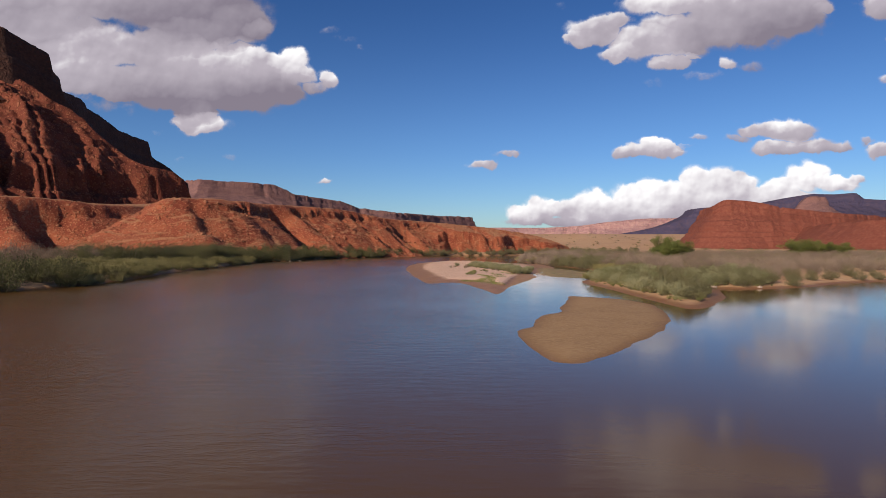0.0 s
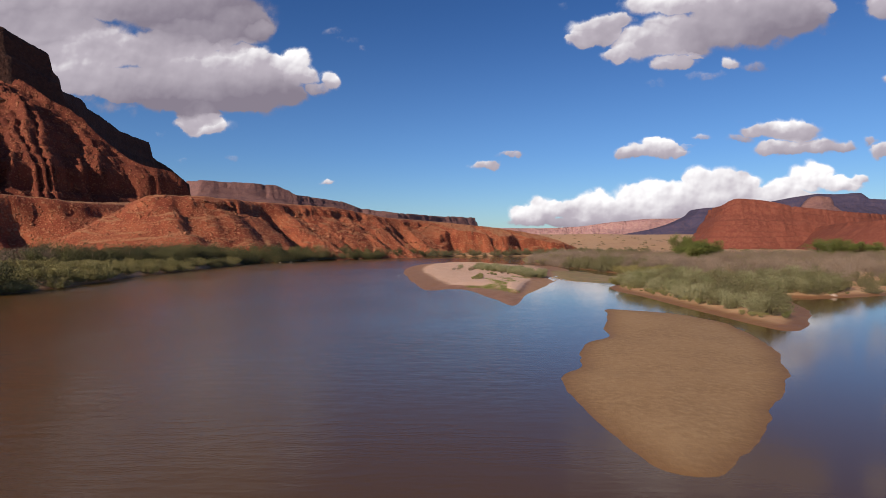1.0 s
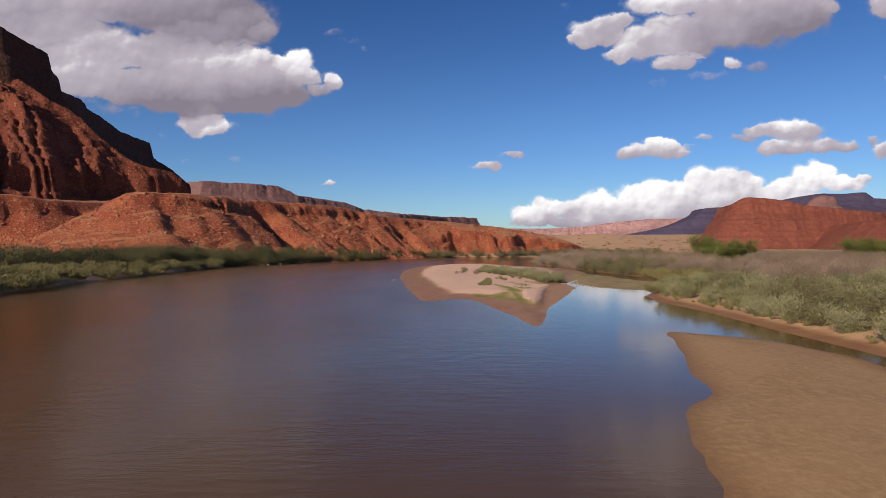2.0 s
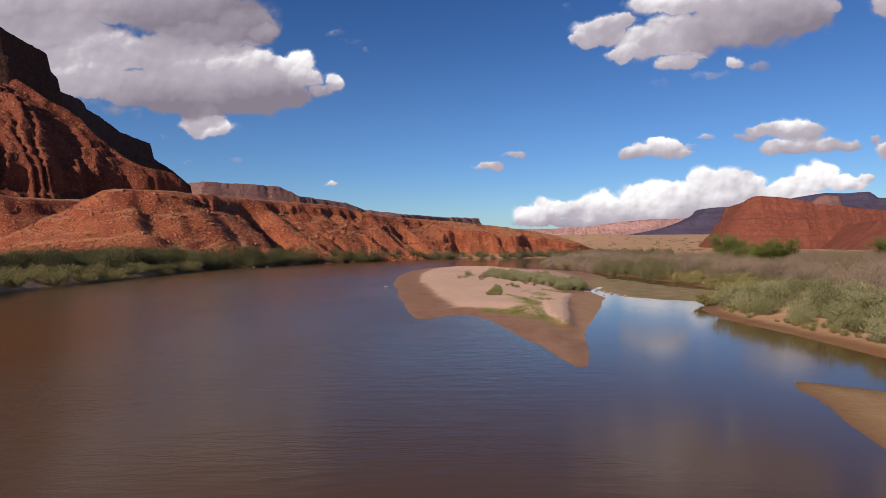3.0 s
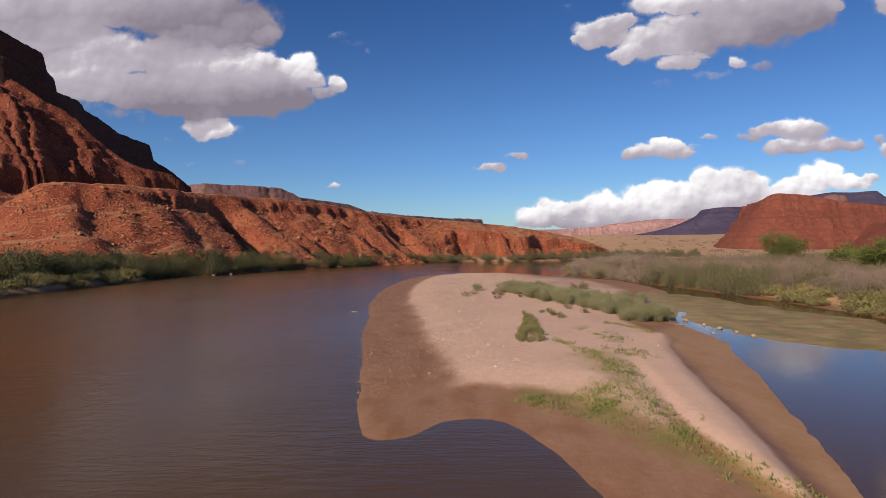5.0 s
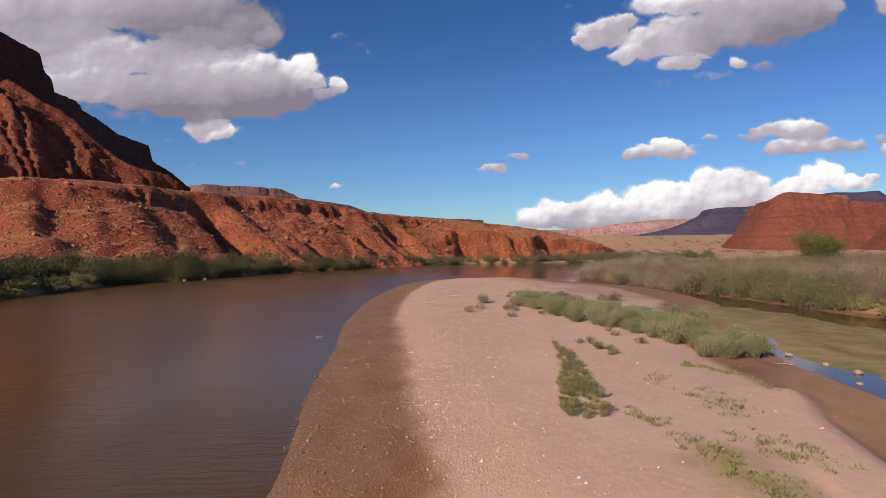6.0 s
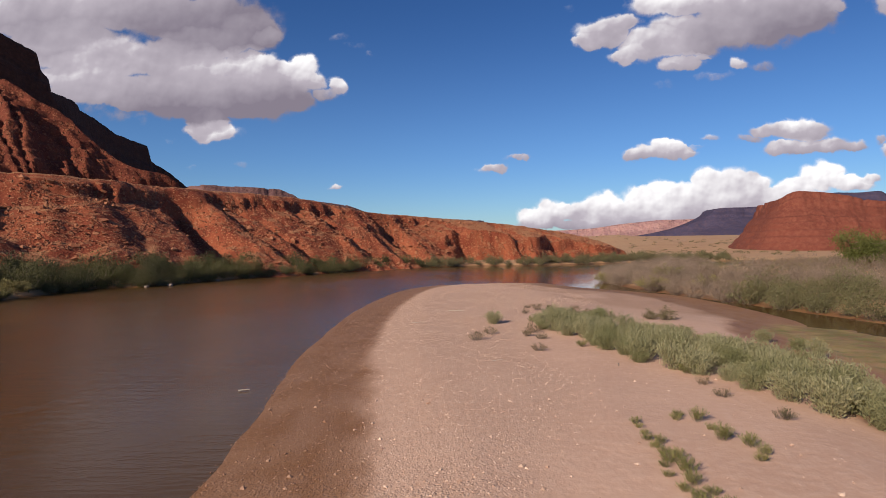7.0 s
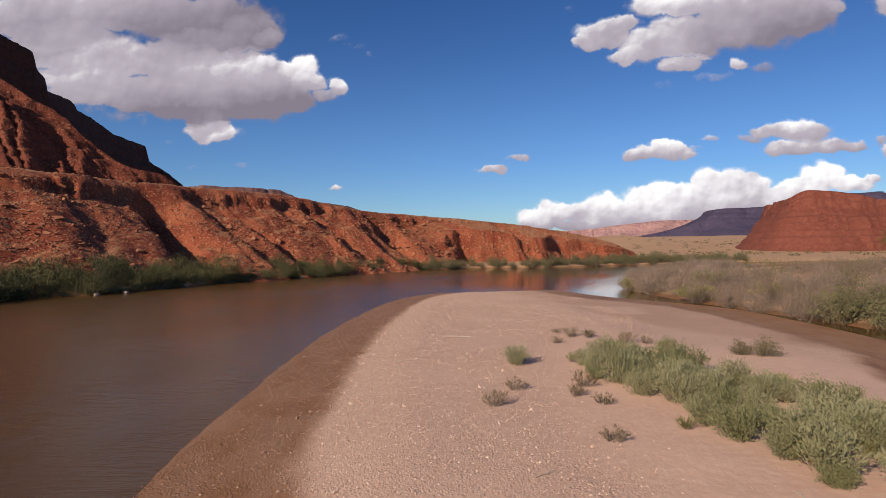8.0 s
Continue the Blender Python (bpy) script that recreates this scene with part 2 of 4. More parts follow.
# ---- materials ----
def material(name, colours, scale, rough=0.9, bump=0.3, bump_scale=None, strata=0.0, wet=None, spread=(0.3, 0.7), fine=None, island=0.0):
    """A rough natural surface: colours blended by noise at two scales in metres, bands of strata, a wet rim below a height."""
    m = bpy.data.materials.new(name)
    m.use_nodes = True
    n = Nodes(m.node_tree)
    where = n.add("ShaderNodeNewGeometry").outputs["Position"]
    broad = n.noise(where, 1 / scale, 6.0, 0.62)["Fac"]
    close = n.noise(where, 1 / (fine or scale / 9), 5.0, 0.65)["Fac"]
    colour = n.mix(n.ramp(broad, *spread), colours[0], colours[1])
    colour = n.mix(n.ramp(close, 0.35, 0.75), colour, colours[2])
    if strata:
        xyz = n.add("ShaderNodeSeparateXYZ")
        n.wire(where, xyz.inputs[0])
        level = n.math("ADD", n.math("MULTIPLY", xyz.outputs[2], 1 / strata), n.math("MULTIPLY", broad, 3.5))
        band = n.add("ShaderNodeTexNoise", noise_dimensions="1D")
        n.wire(level, band.inputs["W"])
        band.inputs["Scale"].default_value, band.inputs["Detail"].default_value = 1.0, 4.0
        colour = n.mix(n.math("MULTIPLY", n.ramp(band.outputs[0], 0.45, 0.65, 0.0, 0.6), n.ramp(broad, 0.62, 0.42)), colour, colours[3])
    if island:
        own = n.add("ShaderNodeNewGeometry").outputs["Random Per Island"]
        colour = n.mix(n.ramp(own, 0.0, 1.0, 0.0, island), colour, colours[-1])
    shade = n.add("ShaderNodeBsdfPrincipled")
    gloss = rough
    if wet:
        height, soft, tint = wet
        xyz = n.add("ShaderNodeSeparateXYZ")
        n.wire(where, xyz.inputs[0])
        level = n.math("ADD", xyz.outputs[2], n.math("MULTIPLY", n.math("SUBTRACT", broad, 0.5), soft * 1.4))
        damp = n.ramp(level, height + soft, height - soft)
        colour = n.mix(damp, colour, n.mix(1.0, colour, tint, "MULTIPLY"))
        gloss = n.ramp(damp, 0.0, 1.0, rough, 0.62)
    n.wire(colour, shade.inputs["Base Color"])
    n.wire(gloss, shade.inputs["Roughness"])
    shade.inputs["Specular IOR Level"].default_value = 0.25
    if bump:
        b = n.add("ShaderNodeBump")
        b.inputs["Strength"].default_value = bump
        b.inputs["Distance"].default_value = bump_scale or scale / 8
        n.wire(n.math("ADD", close, broad), b.inputs["Height"])
        n.wire(b.outputs[0], shade.inputs["Normal"])
    n.wire(shade.outputs[0], n.add("ShaderNodeOutputMaterial").inputs[0])
    return m


def rubble(name, colours, patch, cells, dust=None):
    """Loose rock: dirt in two reds, stones of two sizes with dark gaps between them, thinner in places."""
    m = bpy.data.materials.new(name)
    m.use_nodes = True
    n = Nodes(m.node_tree)
    where = n.add("ShaderNodeNewGeometry").outputs["Position"]
    broad = n.noise(where, 1 / patch, 5.0, 0.6)["Fac"]
    fine = n.noise(where, 2.2 / cells[1], 4.0, 0.65)["Fac"]
    colour = n.mix(n.ramp(broad, 0.36, 0.62), colours[0], colours[1])
    colour = n.mix(n.ramp(fine, 0.45, 0.8, 0.0, 0.7), colour, colours[3])
    if dust:
        lie = n.add("ShaderNodeSeparateXYZ")
        n.wire(n.add("ShaderNodeNewGeometry").outputs["Normal"], lie.inputs[0])
        level = n.math("ADD", lie.outputs[2], n.math("MULTIPLY", n.math("SUBTRACT", broad, 0.5), 0.10))
        colour = n.mix(n.ramp(level, 0.86, 0.95, 0.0, 0.9), colour, n.mix(fine, dust, colours[3]))
    height = n.math("MULTIPLY", fine, 0.35 * cells[1])
    for size, low, high in ((cells[0], 0.55, 0.80), (cells[1], 0.42, 0.62)):
        node = n.add("ShaderNodeTexVoronoi")
        n.wire(n.vec("ADD", where, n.vec("MULTIPLY", n.vec("SUBTRACT", n.noise(where, 1 / size, 2.0)["Color"], (0.5, 0.5, 0.5)), (size * 0.7,) * 3)), node.inputs["Vector"])
        node.inputs["Scale"].default_value = 1 / size
        own = n.add("ShaderNodeSeparateColor")
        n.wire(node.outputs["Color"], own.inputs[0])
        thick = n.math("ADD", own.outputs[1], n.math("MULTIPLY", n.math("SUBTRACT", 0.5, broad), 1.1))
        stone = n.math("MULTIPLY", n.ramp(thick, low, high), n.ramp(node.outputs["Distance"], 0.52, 0.36))
        colour = n.mix(stone, colour, n.mix(own.outputs[0], colours[3], colours[2]))
        height = n.math("ADD", height, n.math("MULTIPLY", stone, size * 0.55))
    shade = n.add("ShaderNodeBsdfPrincipled")
    n.wire(colour, shade.inputs["Base Color"])
    shade.inputs["Roughness"].default_value, shade.inputs["Specular IOR Level"].default_value = 0.92, 0.2
    b = n.add("ShaderNodeBump")
    b.inputs["Strength"].default_value, b.inputs["Distance"].default_value = 1.0, 1.0
    n.wire(height, b.inputs["Height"])
    n.wire(b.outputs[0], shade.inputs["Normal"])
    n.wire(shade.outputs[0], n.add("ShaderNodeOutputMaterial").inputs[0])
    return m


def make_water():
    m = bpy.data.materials.new("silty_water")
    m.use_nodes = True
    n = Nodes(m.node_tree)
    where = n.add("ShaderNodeNewGeometry").outputs["Position"]
    broad = n.noise(where, 0.02, 3.0, 0.5)["Fac"]
    shade = n.add("ShaderNodeBsdfPrincipled")
    n.wire(n.mix(n.ramp(broad, 0.3, 0.7), (0.100, 0.049, 0.013), (0.083, 0.042, 0.012)), shade.inputs["Base Color"])
    shade.inputs["IOR"].default_value = 1.333
    calm = n.noise(n.vec("MULTIPLY", where, (1.0, 0.55, 1.0)), 0.035, 3.0, 0.6)["Fac"]
    xyz = n.add("ShaderNodeSeparateXYZ")
    n.wire(where, xyz.inputs[0])
    # the current runs along the left bank; the backwater behind the bars lies still
    current = n.ramp(xyz.outputs[0], 12.0, -9.0)
    rough = n.math("ADD", n.math("MULTIPLY", n.ramp(calm, 0.35, 0.65), 0.05), n.math("MULTIPLY", current, 0.11))
    n.wire(n.math("ADD", rough, 0.075), shade.inputs["Roughness"])
    n.wire(n.ramp(current, 0.0, 1.0, 0.46, 0.36), shade.inputs["Specular IOR Level"])
    small = n.noise(n.vec("MULTIPLY", where, (0.3, 1.0, 1.0)), 2.0, 5.0, 0.62)["Fac"]
    swirl = n.noise(where, 0.2, 4.0, 0.55, 1.2)["Fac"]
    force = n.math("ADD", 0.006, n.math("MULTIPLY", n.math("MULTIPLY", current, n.ramp(calm, 0.4, 0.7, 0.35, 1.0)), 0.13))
    b = n.add("ShaderNodeBump")
    n.wire(force, b.inputs["Strength"])
    b.inputs["Distance"].default_value = 1.0
    n.wire(n.math("ADD", n.math("MULTIPLY", small, 0.7), n.math("MULTIPLY", swirl, 0.8)), b.inputs["Height"])
    n.wire(b.outputs[0], shade.inputs["Normal"])
    n.wire(shade.outputs[0], n.add("ShaderNodeOutputMaterial").inputs[0])
    return m


WATER = make_water()
TALUS = rubble("red_talus", [(0.325, 0.089, 0.041), (0.205, 0.044, 0.022), (0.425, 0.176, 0.090), (0.355, 0.124, 0.060)], 9.0, (1.3, 0.55), (0.45, 0.255, 0.125))
CLIFF = rubble("red_cliff", [(0.200, 0.053, 0.029), (0.130, 0.031, 0.018), (0.275, 0.100, 0.054), (0.225, 0.070, 0.036)], 50.0, (9.0, 4.0))
# cliff rock darker than the red talus below it
DARK_CLIFF = material("dark_cliff", [(0.075, 0.030, 0.020), (0.050, 0.021, 0.015), (0.10, 0.042, 0.027), (0.040, 0.017, 0.013)], 60.0, bump=0.9, bump_scale=8.0, strata=26.0, fine=9.0)
BUTTE = material("red_butte", [(0.165, 0.045, 0.028), (0.135, 0.035, 0.023), (0.205, 0.068, 0.042), (0.10, 0.027, 0.018)], 26.0, bump=0.7, bump_scale=1.2, strata=11.0, fine=2.5)
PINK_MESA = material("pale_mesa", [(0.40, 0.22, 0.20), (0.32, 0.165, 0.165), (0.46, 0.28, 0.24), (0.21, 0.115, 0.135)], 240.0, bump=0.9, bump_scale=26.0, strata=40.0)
# cloud shade and distance haze are put into this blue-purple rock colour
HAZE_SHADED_MESA = material("haze_shaded_mesa", [(0.058, 0.047, 0.085), (0.042, 0.037, 0.075), (0.085, 0.058, 0.082), (0.030, 0.027, 0.060)], 240.0, bump=0.6, bump_scale=20.0, strata=40.0)
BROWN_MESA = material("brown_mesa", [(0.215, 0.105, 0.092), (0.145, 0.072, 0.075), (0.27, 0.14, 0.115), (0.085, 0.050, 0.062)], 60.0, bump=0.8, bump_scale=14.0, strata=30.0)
SOIL = material("dry_ground", [(0.46, 0.265, 0.14), (0.40, 0.205, 0.11), (0.50, 0.33, 0.18)], 40.0, bump=0.4, bump_scale=0.5, wet=(0.2, 0.1, (0.5, 0.41, 0.33)), fine=2.5)


def make_sand():
    """Island ground: pink sand, cobbles where the gravel lies, wet brown rim, algae and damp mud where they spread."""
    m = bpy.data.materials.new("river_sand")
    m.use_nodes = True
    n = Nodes(m.node_tree)
    where = n.add("ShaderNodeNewGeometry").outputs["Position"]
    xyz = n.add("ShaderNodeSeparateXYZ")
    n.wire(where, xyz.inputs[0])
    gravel, algae, damp = (n.add("ShaderNodeAttribute", attribute_name=key).outputs["Fac"] for key in ("gravel", "algae", "damp"))
    broad, close = n.noise(where, 0.17, 6.0, 0.62)["Fac"], n.noise(where, 3.0, 5.0, 0.65)["Fac"]
    colour = n.mix(n.ramp(broad, 0.3, 0.7), (0.62, 0.39, 0.275), (0.56, 0.34, 0.235))
    colour = n.mix(n.ramp(close, 0.4, 0.75, 0.0, 0.7), colour, (0.66, 0.44, 0.32))
    cells = n.add("ShaderNodeTexVoronoi")
    n.wire(where, cells.inputs["Vector"])
    cells.inputs["Scale"].default_value = 15.0
    shade_of = n.add("ShaderNodeSeparateColor")
    n.wire(cells.outputs["Color"], shade_of.inputs[0])
    stone = n.mix(shade_of.outputs[0], (0.49, 0.305, 0.21), (0.66, 0.45, 0.335))
    gap = n.ramp(cells.outputs["Distance"], 0.40, 0.62)
    stone = n.mix(n.math("MULTIPLY", gap, 0.6), stone, (0.40, 0.24, 0.165))
    some = n.math("MULTIPLY", gravel, n.ramp(shade_of.outputs[1], 0.25, 0.4))
    colour = n.mix(some, colour, stone)
    streak = n.noise(n.vec("MULTIPLY", where, (0.8, 0.35, 1.0)), 1.0, 5.0, 0.65)["Fac"]
    level = n.math("ADD", xyz.outputs[2], n.math("ADD", n.math("MULTIPLY", n.math("SUBTRACT", broad, 0.5), 0.10), n.math("MULTIPLY", n.math("SUBTRACT", streak, 0.5), 0.13)))
    wet = n.math("MAXIMUM", n.ramp(level, 0.32, 0.18), damp)
    wet = n.math("MULTIPLY", wet, n.ramp(streak, 0.3, 0.65, 1.0, 0.8))
    colour = n.mix(wet, colour, n.mix(1.0, colour, n.mix(damp, (0.42, 0.30, 0.17), (0.58, 0.47, 0.24)), "MULTIPLY"))
    green = n.math("MULTIPLY", algae, n.ramp(n.noise(where, 0.7, 5.0, 0.6)["Fac"], 0.35, 0.62, 0.25, 1.0))
    colour = n.mix(green, colour, n.mix(n.ramp(n.noise(where, 0.45, 5.0, 0.65)["Fac"], 0.38, 0.62), (0.19, 0.17, 0.040), (0.37, 0.26, 0.095)))
    shade = n.add("ShaderNodeBsdfPrincipled")
    n.wire(colour, shade.inputs["Base Color"])
    n.wire(n.ramp(wet, 0.0, 1.0, 0.92, 0.6), shade.inputs["Roughness"])
    shade.inputs["Specular IOR Level"].default_value = 0.25
    lump = n.math("MULTIPLY", n.math("SUBTRACT", 0.6, cells.outputs["Distance"]), n.math("MULTIPLY", some, 0.036))
    b = n.add("ShaderNodeBump")
    b.inputs["Strength"].default_value, b.inputs["Distance"].default_value = 0.8, 1.0
    n.wire(n.math("ADD", lump, n.math("MULTIPLY", close, 0.03)), b.inputs["Height"])
    n.wire(b.outputs[0], shade.inputs["Normal"])
    n.wire(shade.outputs[0], n.add("ShaderNodeOutputMaterial").inputs[0])
    return m


SAND = make_sand()
MUD = material("wet_mud", [(0.325, 0.190, 0.088), (0.26, 0.146, 0.065), (0.37, 0.225, 0.108)], 4.0, rough=0.85, bump=0.4, bump_scale=0.06, wet=(0.03, 0.05, (0.66, 0.56, 0.42)), fine=0.3)
STONE = material("river_stone", [(0.42, 0.26, 0.18), (0.48, 0.30, 0.215), (0.38, 0.225, 0.155), (0.62, 0.44, 0.335)], 0.5, bump=0.2, wet=(0.25, 0.06, (0.55, 0.45, 0.38)), island=1.0)
BOULDER = material("red_boulder", [(0.275, 0.090, 0.043), (0.205, 0.054, 0.027), (0.32, 0.130, 0.068), (0.38, 0.172, 0.092)], 1.2, bump=0.5, island=0.7)


# ---- shapes ----
def lattice(ix, iy, seed):
    h = (ix.astype(np.int64) * 374761393 + iy.astype(np.int64) * 668265263 + seed * 974634777) & 0x7FFFFFFF
    h = ((h ^ (h >> 13)) * 1274126177) & 0x7FFFFFFF
    return ((h ^ (h >> 16)) & 0xFFFF) / 65535.0


def value_noise(x, y, seed=0):
    ix, iy = np.floor(x), np.floor(y)
    fx, fy = x - ix, y - iy
    fx, fy = fx * fx * fx * (fx * (fx * 6 - 15) + 10), fy * fy * fy * (fy * (fy * 6 - 15) + 10)
    a, b = lattice(ix, iy, seed), lattice(ix + 1, iy, seed)
    c, d = lattice(ix, iy + 1, seed), lattice(ix + 1, iy + 1, seed)
    return (a + (b - a) * fx) * (1 - fy) + (c + (d - c) * fx) * fy


def fbm(x, y, octaves=5, seed=0, gain=0.5):
    total, amp, norm = 0.0, 1.0, 0.0
    for k in range(octaves):
        total = total + amp * value_noise(x * 2.03 ** k + 17.3 * k, y * 2.03 ** k - 9.1 * k, seed + k)
        norm, amp = norm + amp, amp * gain
    return total / norm * 2 - 1


def ridged(x, y, octaves=4, seed=0):
    total, amp, norm = 0.0, 1.0, 0.0
    for k in range(octaves):
        total = total + amp * (1 - np.abs(value_noise(x * 2.03 ** k, y * 2.03 ** k, seed + k) * 2 - 1))
        norm, amp = norm + amp, amp * 0.5
    return total / norm


def step(a, b, x):
    t = np.clip((x - a) / (b - a), 0, 1)
    return t * t * (3 - 2 * t)


def curve(points, closed=False, per=8):
    """A smooth line through the points."""
    p = np.array(points, float)
    k = len(p)
    out = []
    for i in range(k if closed else k - 1):
        a, b, c, d = (p[(i + o) % k] if closed else p[min(max(i + o, 0), k - 1)] for o in (-1, 0, 1, 2))
        for t in np.arange(per) / per:
            out.append(0.5 * (2 * b + (c - a) * t + (2 * a - 5 * b + 4 * c - d) * t * t + (3 * b - a - 3 * c + d) * t ** 3))
    if not closed:
        out.append(p[-1])
    return np.array(out)


def inside(x, y, outline):
    """Metres from the outline, positive inside."""
    best, odd = np.full(x.shape, 1e18), np.zeros(x.shape, bool)
    for (ax, ay), (bx, by) in zip(outline, np.roll(outline, -1, axis=0)):
        dx, dy = bx - ax, by - ay
        t = np.clip(((x - ax) * dx + (y - ay) * dy) / (dx * dx + dy * dy + 1e-12), 0, 1)
        best = np.minimum(best, (x - ax - t * dx) ** 2 + (y - ay - t * dy) ** 2)
        if by != ay:
            odd ^= ((ay > y) != (by > y)) & (x < dx * (y - ay) / (by - ay) + ax)
    return np.where(odd, 1, -1) * np.sqrt(best)


def mesh_of(name, verts, faces, mats, smooth=True, index=None):
    me = bpy.data.meshes.new(name)
    verts, faces = np.asarray(verts, np.float32), np.asarray(faces, np.int32)
    k = faces.shape[1]
    me.vertices.add(len(verts))
    me.vertices.foreach_set("co", verts.ravel())
    me.loops.add(faces.size)
    me.loops.foreach_set("vertex_index", faces.ravel())
    me.polygons.add(len(faces))
    me.polygons.foreach_set("loop_start", np.arange(0, faces.size, k, dtype=np.int32))
    me.polygons.foreach_set("loop_total", np.full(len(faces), k, np.int32))
    me.polygons.foreach_set("use_smooth", np.full(len(faces), smooth))
    for m in mats if isinstance(mats, (list, tuple)) else [mats]:
        me.materials.append(m)
    if index is not None:
        me.polygons.foreach_set("material_index", np.asarray(index, np.int32))
    me.update(calc_edges=True)
    me.validate()
    return me


def grid_faces(rows, cols):
    i = np.arange((rows - 1) * cols).reshape(rows - 1, cols)[:, :-1].ravel()
    return np.stack([i, i + 1, i + cols + 1, i + cols], 1)


def sheet(name, x, y, z, mats, smooth=True, keep=None, index=None, spread=()):
    """A sheet over a grid of places; keep: which of the quads stay."""
    rows, cols = x.shape
    faces = grid_faces(rows, cols)
    if np.sum((x[0, 1:] - x[0, :-1])[0] * (y[1, 0] - y[0, 0]) - (y[0, 1:] - y[0, :-1])[0] * (x[1, 0] - x[0, 0])) < 0:
        faces = faces[:, ::-1]
    if index is not None:
        index = index[:-1, :-1].ravel()
    if keep is not None:
        k = keep[:-1, :-1] | keep[1:, :-1] | keep[:-1, 1:] | keep[1:, 1:]
        faces = faces[k.ravel()]
        index = None if index is None else index[k.ravel()]
        used, faces = np.unique(faces, return_inverse=True)
        faces = faces.reshape(-1, 4)
        verts = np.stack([x.ravel(), y.ravel(), z.ravel()], 1)[used]
    else:
        verts, used = np.stack([x.ravel(), y.ravel(), z.ravel()], 1), slice(None)
    me = mesh_of(name, verts, faces, mats, smooth, index)
    for key, values in spread:
        me.attributes.new(key, "FLOAT", "POINT").data.foreach_set("value", values.ravel()[used].astype(np.float32))
    return new(name, me)


def spread_axis(lo, hi, pitch, far_lo, far_hi, grow=1.13):
    a, out = list(np.arange(lo, hi + pitch, pitch)), []
    s, v = pitch, a[-1]
    while v < far_hi:
        s *= grow
        v += s
        a.append(v)
    s, v = pitch, a[0]
    while v > far_lo:
        s *= grow
        v -= s
        out.append(v)
    return np.array(out[::-1] + a)


# ---- the lie of the land: shore lines in plan ----
LEFT_SHORE = curve([(-900, -420), (-320, -60), (-120, 30), (-66, 58), (-53, 76), (-52.5, 95), (-57, 121), (-58.5, 150), (-60, 178),
                    (-61.5, 194), (-55, 198), (-51, 214), (-46, 228), (-38, 242), (-30, 259), (-19.6, 284), (-6, 292), (5, 303), (25, 303),
                    (58, 322), (110, 345), (230, 352), (420, 330)])
RIGHT_SHORE = curve([(420, 310), (230, 318), (120, 296), (62, 262), (34, 228), (25.4, 207), (24.6, 188), (27.5, 171), (30, 158), (32.4, 144),
                     (34, 122), (32.5, 112), (26, 102), (22, 95), (21, 88), (21.5, 80), (21.9, 71), (22.1, 62), (22.6, 53.6), (25.2, 55),
                     (28.4, 60), (32, 66), (37, 78), (41, 78), (52, 83), (64, 92), (95, 104), (160, 112), (300, 90), (800, -200)])
LEFT_LAND = np.vstack([LEFT_SHORE, [(4900, 330), (4900, 6000), (-6000, 6000), (-6000, -420)]])
RIGHT_LAND = np.vstack([RIGHT_SHORE, [(4900, -1200), (4900, 312)]])
BAR = curve([(5.4, 40.0), (5.2, 37.1), (5.2, 34.2), (5.4, 31.2), (5.9, 28.9), (7.0, 28.5), (8.4, 29.8), (9.8, 31.2), (11.2, 33.4), (12.4, 35.4), (13.8, 37.2), (16.8, 43.1), (18.9, 48.0),
             (20.4, 55.0), (20.4, 60.5), (18.9, 64.0), (16.9, 65.6), (14.3, 66.9), (13.2, 62), (11.6, 56.2), (10.4, 51.6), (9.7, 50.2), (8.5, 48.6), (7.7, 46.4), (7.0, 43.4), (6.6, 41.6)], True)
ISLE = curve([(6.0, 69.8), (5.0, 76), (4.2, 79.8), (3.2, 85.5), (1.6, 89.9), (-0.4, 90.1), (-1.7, 88.4), (-2.8, 88.3), (-3.5, 90.6), (-5.2, 101),
              (-6.5, 109), (-7.4, 117), (-9.4, 131), (-10.3, 142), (-10.8, 160), (-9.2, 184), (-4.5, 196), (5, 199.5), (13, 201),
              (18, 189), (26, 175.5), (27.6, 162), (26.4, 145.8), (22.6, 140), (20.6, 128), (19.2, 122.5), (17, 116.5), (16.4, 107.5),
              (15.2, 103), (13.5, 96.5), (12.3, 92.5), (10.5, 87), (9.2, 83), (8.4, 79.5), (7.2, 73)], True)
FLAT = curve([(17, 117), (18.6, 110.5), (20.8, 105), (24.6, 101.8), (28, 104), (33, 114), (30.5, 127), (27.5, 143), (22, 143), (19.5, 126)], True)


def ground_height(x, y):
    left, right = inside(x, y, LEFT_LAND), inside(x, y, RIGHT_LAND)
    d = np.maximum(left, right)
    rough = fbm(x / 7, y / 7, 4, 3)
    bank = np.where(right > left, 0.30 * step(0, 2.6, d) + 0.85 * step(2, 9, d), 0.75 * step(0, 1.6, d) + 0.9 * step(2, 14, d))
    z = np.where(d > 0, 0.02 + bank + 0.22 * rough * step(1, 8, d), np.maximum(-1.6, d * 0.22))
    rise = np.maximum(y - 560, 0) * 0.021 + np.maximum(-x - 140, 0) * 0.05 * step(-100, 200, y)
    far = step(40, 400, d)
    rise = rise + 13 * np.exp(-((x - 205) / 95) ** 2 - ((y - 930) / 130) ** 2) + 9 * np.exp(-((x - 420) / 160) ** 2 - ((y - 1250) / 160) ** 2)
    return z + np.where(d > 0, np.minimum(rise, 140) + far * (2.0 * fbm(x / 120, y / 120, 4, 8) + 14 * step(900, 2600, y) * fbm(x / 700, y / 700, 3, 5)), 0)


